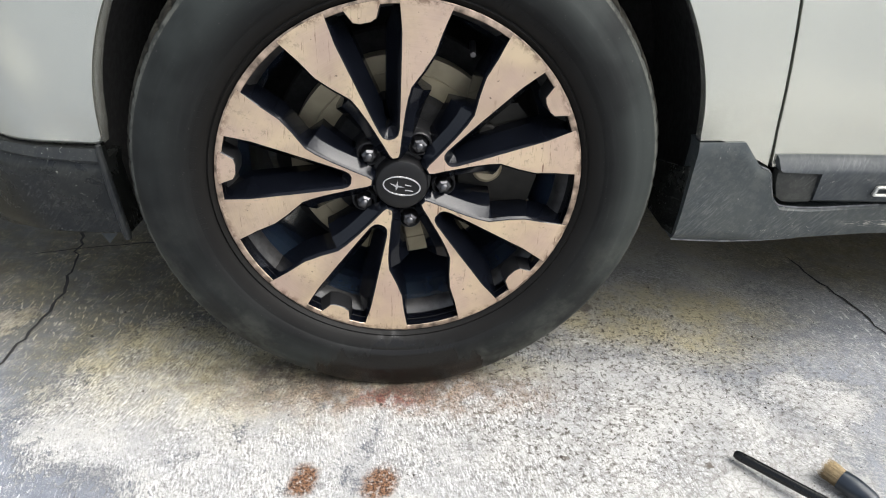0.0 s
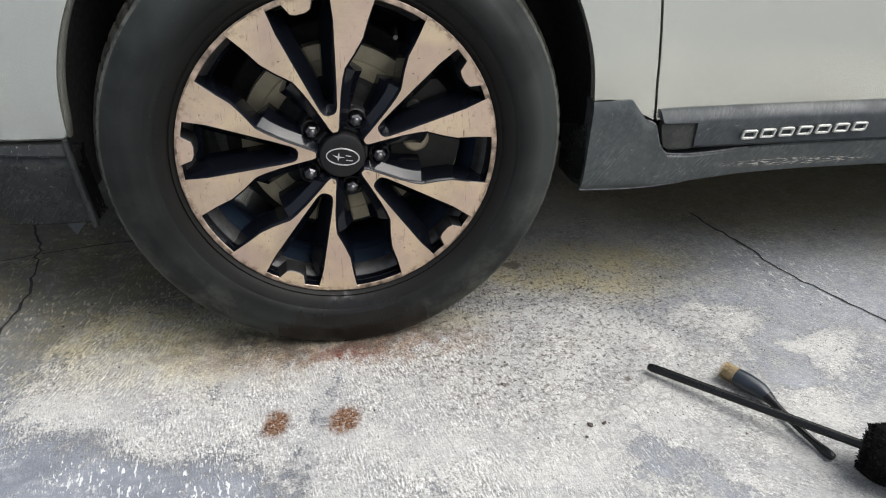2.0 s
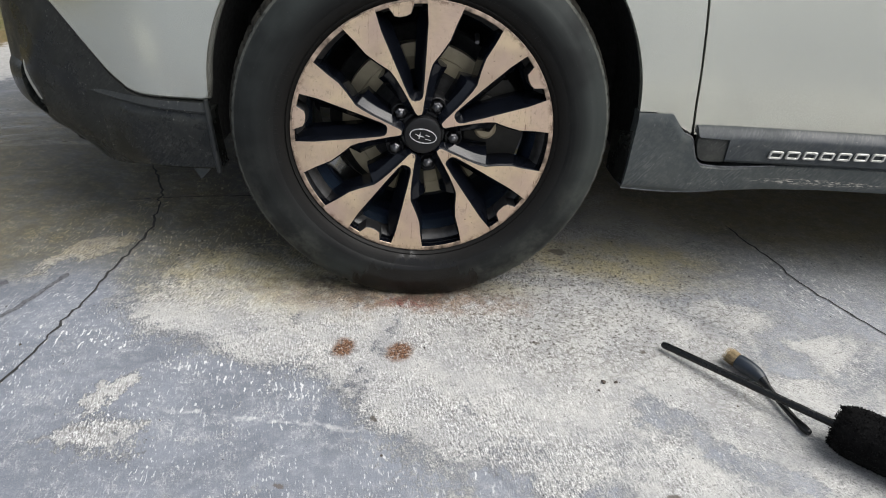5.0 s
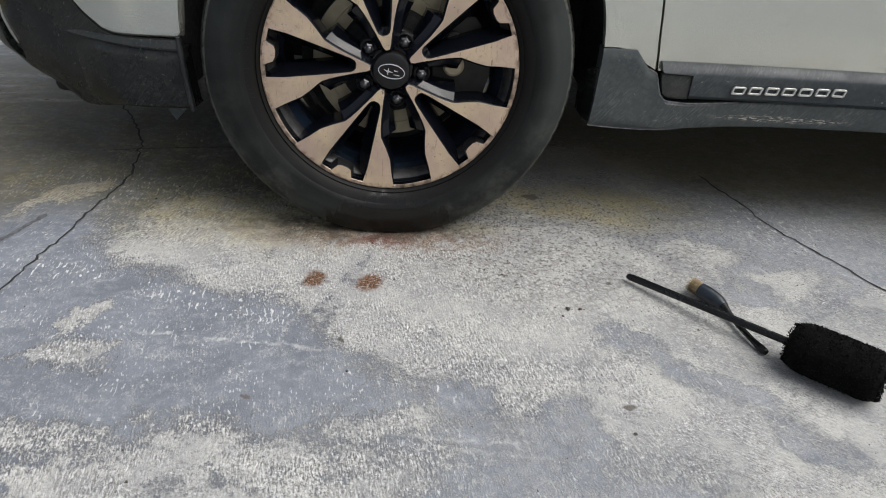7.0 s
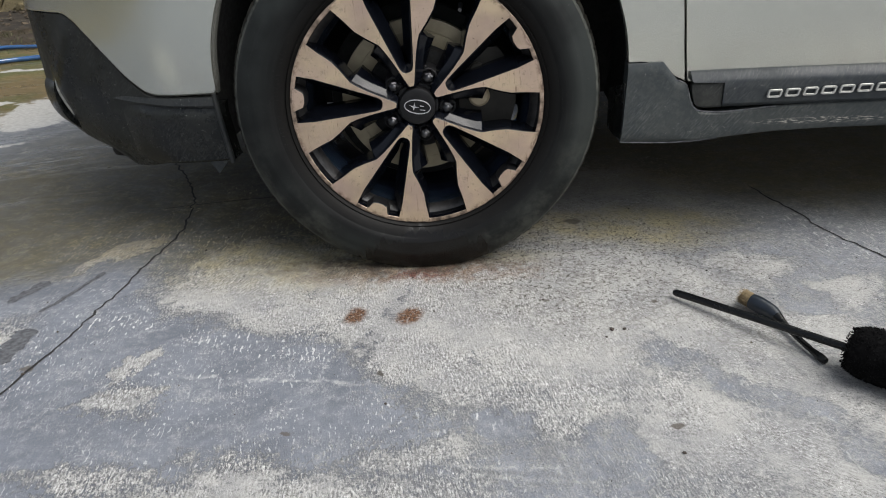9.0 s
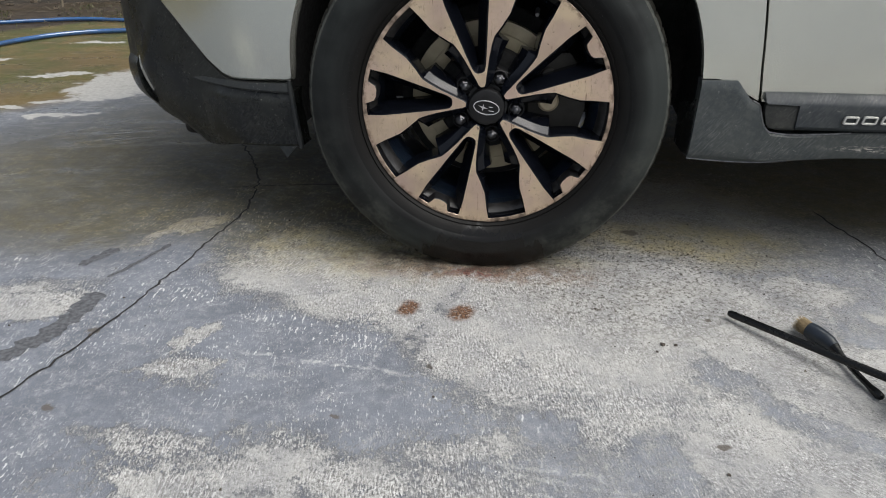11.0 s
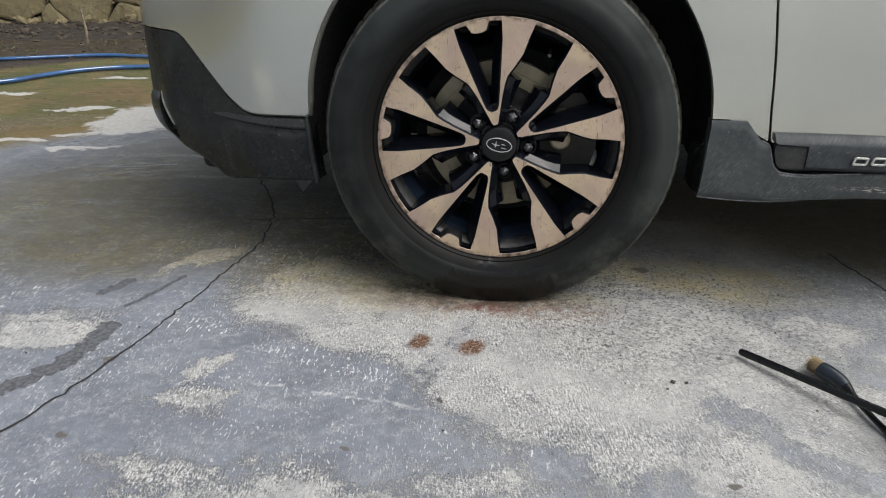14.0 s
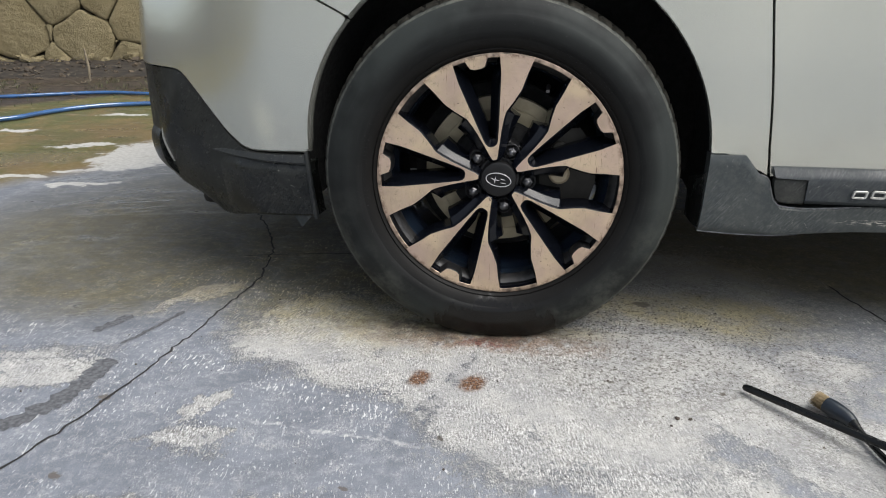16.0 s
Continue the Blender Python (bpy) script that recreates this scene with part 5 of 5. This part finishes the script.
# ---------------------------------------------------------------- brushes on the slab
def wool_brush():
    ob = thing("wheel_brush", "black wool wheel brush with a plastic handle lying on concrete", "brush")
    a, b_ = Vector((0.478, -0.142, 0.013)), Vector((0.690, -0.360, 0.036))
    d = (b_ - a).normalized()
    bm = bmesh.new()
    ts = [0, 0.004, 0.010, 0.10, 0.2, 0.29, 0.33]
    tube(bm, [a + d * t for t in ts], [0.0048, 0.0066, 0.0069, 0.0068, 0.0067, 0.0066, 0.0066], 16)
    part("handle", bm, HANDLE, ob, "round black handle tube")
    h0, h1 = Vector((0.702, -0.388, 0.046)), Vector((0.785, -0.455, 0.046))
    ax = (h1 - h0).normalized()
    s = ax.cross(Vector((0, 0, 1))).normalized()
    u = s.cross(ax)
    L = (h1 - h0).length
    bm = bmesh.new()
    ts = [-0.020, -0.012, 0.0, 0.02, 0.07, 0.11, L, L + 0.012, L + 0.018]
    tube(bm, [h0 + ax * t for t in ts], [0.020, 0.034, 0.039, 0.041, 0.041, 0.041, 0.040, 0.037, 0.026], 28)
    rnd = random.Random(5)
    for i in range(9000):
        t = rnd.uniform(-0.020, L + 0.020)
        r0 = float(np.interp(t, [-0.02, 0, 0.02, L, L + 0.02], [0.028, 0.037, 0.039, 0.039, 0.030]))
        f = rnd.uniform(0, 2 * math.pi)
        n = math.cos(f) * s + math.sin(f) * u
        n = (n + ax * float(np.interp(t, [-0.02, 0.01, L - 0.01, L + 0.02], [-1.0, 0, 0, 1.0])) * 0.5).normalized()
        p = h0 + ax * t + (math.cos(f) * s + math.sin(f) * u) * r0
        bend = (ax * rnd.uniform(-1, 1) + n.cross(ax) * rnd.uniform(-1, 1)) * 1.5
        ln, w = rnd.uniform(0.002, 0.006), rnd.uniform(0.0007, 0.0014)
        q = p + (n + bend * 0.5).normalized() * ln * 0.6
        e = q + (n * 0.5 + bend).normalized() * ln * 0.5
        side = n.cross(bend if bend.length > 0.1 else ax).normalized() * w
        for pt in (q, e):
            pt.z = max(pt.z, 0.001)
        va = [bm.verts.new(x) for x in (p - side, p + side, q + side, q - side, e)]
        bm.faces.new(va[:4])
        bm.faces.new((va[3], va[2], va[4]))
    part("wool_head", bm, WOOL, ob, "shaggy black wool head", 60)
    return ob


def detail_brush():
    ob = thing("detailing_brush", "small dark detailing brush with blond bristles on concrete", "brush")
    pts = [(0.604, -0.188), (0.618, -0.207), (0.630, -0.224), (0.638, -0.250), (0.645, -0.285), (0.655, -0.325), (0.662, -0.345), (0.667, -0.358)]
    zs = [0.019, 0.018, 0.016, 0.012, 0.010, 0.009, 0.008, 0.008]
    rs = [0.0138, 0.0147, 0.0126, 0.0062, 0.0050, 0.0050, 0.0070, 0.0050]
    bm = bmesh.new()
    dense = rounded([(x, y, z) for (x, y), z in zip(pts, zs)], 2, False)
    k = np.linspace(0, 1, len(dense))
    rad = list(np.interp(k, np.linspace(0, 1, len(rs)), rs))
    cut = int(len(dense) * 0.36)
    tube(bm, dense[cut:], rad[cut:], 14)
    part("handle", bm, HANDLE, ob, "thin black handle with a bulbed end")
    bm = bmesh.new()
    tube(bm, dense[: cut + 1], [r * 1.02 for r in rad[: cut + 1]], 18)
    part("ferrule", bm, FERRULE, ob, "dark blue rubber collar")
    a = Vector((0.604, -0.188, 0.019))
    d = (a - Vector((0.630, -0.224, 0.016))).normalized()
    s = d.cross(Vector((0, 0, 1))).normalized()
    u = s.cross(d)
    bm = bmesh.new()
    tube(bm, [a - d * 0.003, a + d * 0.012, a + d * 0.020], [0.0125, 0.0130, 0.0100], 16)
    rnd = random.Random(9)
    for i in range(900):
        f, r = rnd.uniform(0, 2 * math.pi), 0.0132 * math.sqrt(rnd.random())
        off = (math.cos(f) * s + math.sin(f) * u) * r
        p, q = a + off, a + off * rnd.uniform(1.0, 1.22) + d * rnd.uniform(0.021, 0.029)
        w = s * 0.0006
        bm.faces.new([bm.verts.new(x) for x in (p - w, p + w, q)])
    part("bristles", bm, BRISTLE, ob, "blond bristle tuft", 60)
    return ob


wool_brush()
detail_brush()

# pebbles and crumbs on the slab
rnd = random.Random(21)
for x, y, r in ((0.350, -0.252, 0.0055), (0.372, -0.250, 0.004), (0.236, -0.146, 0.003), (0.338, -0.275, 0.003), (0.405, -0.563, 0.0035), (-0.655, -0.385, 0.004), (-0.02, -0.46, 0.003)):
    b = bmesh.new()
    bmesh.ops.create_icosphere(b, subdivisions=2, radius=r)
    for v in b.verts:
        v.co *= 0.8 + 0.5 * noise.noise(v.co * 300 + Vector((x * 50, y * 50, 0)))
        v.co.z *= 0.6
    o = tagged(finish("pebble", b, PEBBLE), "tiny dark crumb of grit on the concrete", "pebble", "crumbs on the slab")
    o.location = (x, y, r * 0.45)

# ---------------------------------------------------------------- hoses, soil and wall behind
def hose(points, radius, label):
    b = bmesh.new()
    tube(b, rounded(points, 3, False), radius, 14)
    return tagged(finish("garden_hose", b, HOSE, angle=60), label, "hose", "hoses on the ground")


hose([(-5.2, 1.05, 0.016), (-4.0, 1.40, 0.016), (-3.2, 1.68, 0.016), (-2.77, 1.88, 0.016), (-2.70, 2.22, 0.016), (-2.55, 2.43, 0.016), (-2.33, 2.53, 0.016), (-1.6, 2.75, 0.016), (-0.6, 3.0, 0.016)], 0.0130, "light blue plastic garden hose lying across wet ground")
hose([(-5.6, 1.7, 0.016), (-4.4, 2.2, 0.016), (-3.40, 2.55, 0.016), (-3.05, 2.78, 0.016), (-2.80, 2.90, 0.016), (-2.56, 2.86, 0.016), (-1.8, 2.95, 0.016), (-0.6, 3.2, 0.016)], 0.0118, "blue plastic garden hose beside the planting bed")

WALL_A, WALL_B = Vector((-7.6, 3.15, 0)), Vector((-0.4, 5.80, 0))
WALL_D = (WALL_B - WALL_A).normalized()
WALL_N = Vector((WALL_D.y, -WALL_D.x, 0))
WALL_L = (WALL_B - WALL_A).length
wall_m = Matrix((( WALL_D.x, -WALL_N.x, 0, WALL_A.x), (WALL_D.y, -WALL_N.y, 0, WALL_A.y), (0, 0, 1, 0), (0, 0, 0, 1)))
bm = bmesh.new()
box(bm, (0, 0.02, -0.1), (WALL_L, 0.45, 0.98))
wall_back = finish("wall_back", bm, MORTAR)
tagged(wall_back, "rubble retaining wall of large tan field stones", "wall", kind="structure")
wall_back.matrix_basis = wall_m


def cells(width, height, step, seed):
    """Cells round jittered points, the larger stones with more weight, each clipped to a convex polygon."""
    rnd = random.Random(seed)
    seeds = []
    for j in range(-1, int(height / step) + 2):
        for i in range(-1, int(width / (step * 1.25)) + 2):
            x, z = (i + 0.5 * (j % 2) + rnd.uniform(-0.47, 0.47)) * step * 1.25, (j + rnd.uniform(-0.44, 0.44)) * step
            if not (2.9 < x < 4.5 and z < 0.78):
                seeds.append((x, z, rnd.uniform(0, 0.03)))
    # the large blocks beside the car's nose, with chinking between them
    seeds += [(3.25, 0.27, 0.036), (3.60, 0.50, 0.012), (3.78, 0.22, 0.034), (3.97, 0.53, 0.006), (4.20, 0.37, 0.022), (4.14, 0.02, 0.004),
              (3.53, -0.01, 0.0), (3.40, -0.05, 0.0), (3.16, -0.07, 0.0), (3.53, 0.30, -0.022), (4.03, 0.17, -0.03)]
    for k, (sx, sz, sw) in enumerate(seeds):
        if not (0 < sx < width and -0.12 < sz < height):
            continue
        poly = [(sx - 2, sz - 2), (sx + 2, sz - 2), (sx + 2, sz + 2), (sx - 2, sz + 2)]
        for m, (ox, oz, ow) in enumerate(seeds):
            if m == k or abs(ox - sx) > 2 or abs(oz - sz) > 2:
                continue
            nx, nz, c = ox - sx, oz - sz, (ox * ox + oz * oz - ow - sx * sx - sz * sz + sw) / 2
            out = []
            for (ax, az), (bx, bz) in zip(poly, poly[1:] + poly[:1]):
                da, db = nx * ax + nz * az - c, nx * bx + nz * bz - c
                if da <= 0:
                    out.append((ax, az))
                if (da < 0) != (db < 0) and abs(da - db) > 1e-9:
                    t = da / (da - db)
                    out.append((ax + (bx - ax) * t, az + (bz - az) * t))
            poly = out
            if len(poly) < 3:
                break
        if len(poly) >= 3:
            yield poly


def clip_corners(poly, cut):
    out = []
    n = len(poly)
    for i in range(n):
        p0, p1, p2 = Vector(poly[i - 1]), Vector(poly[i]), Vector(poly[(i + 1) % n])
        for q in (p0, p2):
            d = q - p1
            out.append(tuple(p1 + d * min(0.3, cut / max(d.length, 1e-6))))
        d = p2 - p1
        if d.length > 0.12:
            out += [tuple(p1 + d * 0.38), tuple(p1 + d * 0.62)]
    return out


for k, poly in enumerate(cells(WALL_L, 0.95, 0.41, 12)):
    rnd = random.Random(k)
    proud = rnd.uniform(0.03, 0.065)
    base = clip_corners(grow(poly, -rnd.uniform(0.001, 0.005)), 0.022)
    cx, cz = sum(p[0] for p in base) / len(base), sum(p[1] for p in base) / len(base)
    jig = [(x + 0.028 * noise.noise((x * 8, z * 8, k)), z + 0.028 * noise.noise((x * 8, z * 8, k + 50))) for x, z in base]
    b = bmesh.new()
    loops = []
    for s, d in ((1.0, 0.05), (1.0, -proud * 0.7), (0.975, -proud * 0.9), (0.88, -proud)):
        loops.append([(cx + (x - cx) * s, d + (0.022 * noise.noise((x * 7, z * 7, k + 9)) if d < 0 else 0), cz + (z - cz) * s) for x, z in jig])
    vs = prism(b, loops, False, False)
    mid = b.verts.new((cx, -proud - 0.004, cz))
    for a_, c_ in zip(vs[-1], vs[-1][1:] + vs[-1][:1]):
        b.faces.new((a_, c_, mid))
    part("stone", b, STONE, wall_back, angle=50)

# small rubble wedged along the foot of the wall
for k in range(26):
    rnd = random.Random(200 + k)
    b = bmesh.new()
    bmesh.ops.create_icosphere(b, subdivisions=2, radius=1.0)
    size = (rnd.uniform(0.04, 0.09), rnd.uniform(0.03, 0.05), rnd.uniform(0.025, 0.05))
    for w in b.verts:
        w.co = w.co * (1 + 0.75 * noise.noise(w.co * 1.8 + Vector((k * 3.1, 0, 0))))
        w.co = Vector((w.co.x * size[0], w.co.y * size[1], w.co.z * size[2]))
    o = part("stone", b, STONE, wall_back, angle=20)
    o.matrix_basis = pose(1.3 + 4.6 * k / 26 + rnd.uniform(-0.06, 0.06), -rnd.uniform(0.03, 0.10), rnd.uniform(0.03, 0.07), 0, rnd.uniform(-40, 40), 0)

# planting bed at the foot of the wall, with litter
SOIL = simple("dark_moist_soil", (0.034, 0.025, 0.016), 0.95, 0.0, 18, 0.8, 0.8)
bm = bmesh.new()
nx, ny = 120, 14
grid = [[None] * (ny + 1) for _ in range(nx + 1)]
for i in range(nx + 1):
    for j in range(ny + 1):
        s, d = WALL_L * i / nx, 1.05 * j / ny
        p = WALL_A + WALL_D * s + WALL_N * (d - 0.02)
        h = 0.04 * (1 - d / 1.05) ** 1.3 + 0.03 * noise.noise(p * 4) * (1 - d / 1.05) + 0.012 * noise.noise(p * 22)
        grid[i][j] = bm.verts.new((p.x, p.y, h if j < ny else -0.03))
for i in range(nx):
    for j in range(ny):
        bm.faces.new((grid[i][j], grid[i + 1][j], grid[i + 1][j + 1], grid[i][j + 1]))
tagged(finish("planting_bed", bm, SOIL, angle=60), "strip of dark bare soil along the wall", "soil", kind="structure")
bm = bmesh.new()
rnd = random.Random(31)
for i in range(1300):
    s, d = rnd.uniform(1.5, 5.8), rnd.uniform(0.05, 1.5) if rnd.random() < 0.8 else rnd.uniform(1.2, 2.0)
    p = WALL_A + WALL_D * s + WALL_N * d
    p.z = max(0.0, 0.06 * max(0, 1 - d / 1.05) ** 1.3) + 0.008
    a = rnd.uniform(0, math.pi)
    ln, w = rnd.uniform(0.012, 0.075), rnd.uniform(0.001, 0.0035)
    t = Vector((math.cos(a), math.sin(a), rnd.uniform(-0.1, 0.35))).normalized() * ln
    n = Vector((-math.sin(a), math.cos(a), 0)) * w
    q = p + t
    q.z = max(q.z, 0.004)
    top = (p + q) / 2 + Vector((0, 0, w))
    va = [bm.verts.new(x) for x in (p - n, p + n, q + n, q - n, top)]
    for a_, b_ in ((0, 1), (1, 2), (2, 3), (3, 0)):
        bm.faces.new((va[a_], va[b_], va[4]))
tagged(finish("plant_litter", bm, TWIG, angle=60), "dry twigs and leaf litter on the soil", "litter", kind="stuff")
# clods of soil, chips of stone and bark along the bed
CLOD = simple("crumbled_brown_soil", (0.085, 0.064, 0.042), 0.95, 0.0, 5, 0.9, 0.5)
bm = bmesh.new()
rnd = random.Random(41)
for i in range(420):
    s, d = rnd.uniform(1.8, 5.2), abs(rnd.gauss(0.0, 0.6)) + 0.05
    p = WALL_A + WALL_D * s + WALL_N * d
    p.z = max(0.0, 0.04 * max(0, 1 - d / 1.05) ** 1.3)
    k = rnd.uniform(0.006, 0.022) * (1.7 if rnd.random() < 0.1 else 1)
    lump = bmesh.ops.create_icosphere(bm, subdivisions=1, radius=k)["verts"]
    turn = pose(p.x, p.y, p.z, rnd.uniform(0, 90), rnd.uniform(0, 90), rnd.uniform(0, 360))
    flat = rnd.uniform(0.4, 0.9)
    for w in lump:
        q = turn @ Vector((w.co.x * rnd.uniform(0.9, 1.7), w.co.y * rnd.uniform(0.7, 1.2), w.co.z * rnd.uniform(0.6, 1.1)))
        w.co = Vector((q.x, q.y, p.z + (q.z - p.z) * flat + k * 0.2))
tagged(finish("soil_clods", bm, CLOD, angle=10), "crumbled brown clods and stone chips on the soil", "soil", kind="stuff")
STICK = simple("pale_weathered_stick", (0.26, 0.215, 0.15), 0.9, 0.0, 40, 0.5, 0.2)
bm = bmesh.new()
p = Vector((-3.35, 3.45, 0.0))
tube(bm, [p, p + Vector((0.006, 0, 0.10)), p + Vector((-0.004, 0, 0.18)), p + Vector((-0.008, 0, 0.23))], [0.008, 0.009, 0.008, 0.006], 8)
tagged(finish("stake", bm, STICK), "thin pale wooden stake in the planting bed", "stake")

# loose grit on the slab round the wheel
GRIT = simple("brown_grit", (0.10, 0.085, 0.065), 0.9, 0.0, 130, 0.85, 0.0)
bm = bmesh.new()
rnd = random.Random(77)
for i in range(1500):
    x, y = rnd.gauss(0.22, 0.34), rnd.gauss(0.04, 0.15)
    if rnd.random() < 0.25:
        x, y = rnd.uniform(-0.9, 1.1), rnd.uniform(-0.7, 0.4)
    k = rnd.uniform(0.0006, 0.0017) * (1.8 if rnd.random() < 0.06 else 1)
    a = rnd.uniform(0, 6.28)
    base = [bm.verts.new((x + k * math.cos(a + 2.09 * j) * rnd.uniform(0.7, 1.3), y + k * math.sin(a + 2.09 * j) * rnd.uniform(0.7, 1.3), 0.0)) for j in range(3)]
    top = bm.verts.new((x + rnd.uniform(-0.3, 0.3) * k, y + rnd.uniform(-0.3, 0.3) * k, k * rnd.uniform(0.8, 1.3)))
    for j in range(3):
        bm.faces.new((base[j], base[(j + 1) % 3], top))
tagged(finish("grit", bm, GRIT), "loose dark grit scattered on the concrete", "grit", kind="stuff")

# short thin grass and weeds in the mud beside the hoses
BLADE = simple("olive_grass_blade", (0.085, 0.10, 0.035), 0.8, 0.0, 20, 0.6, 0.0)
bm = bmesh.new()
rnd = random.Random(78)
for i in range(2200):
    s_, d = rnd.uniform(1.2, 6.2), 1.15 + abs(rnd.gauss(0, 0.45))
    p = WALL_A + WALL_D * s_ + WALL_N * d
    if noise.noise(p * 2.2) < -0.05:
        continue
    a, h = rnd.uniform(0, 6.28), rnd.uniform(0.008, 0.03)
    w = Vector((math.cos(a), math.sin(a), 0)) * rnd.uniform(0.0012, 0.0025)
    lean = Vector((rnd.uniform(-1, 1), rnd.uniform(-1, 1), 0)) * h * 0.7
    q = p + lean * 0.35 + Vector((0, 0, h * 0.6))
    va = [bm.verts.new(t) for t in (p - w, p + w, q + w * 0.7, q - w * 0.7, p + lean + Vector((0, 0, h)))]
    bm.faces.new(va[:4])
    bm.faces.new((va[3], va[2], va[4]))
tagged(finish("grass", bm, BLADE, angle=60), "sparse short olive grass in the mud", "grass", kind="stuff")
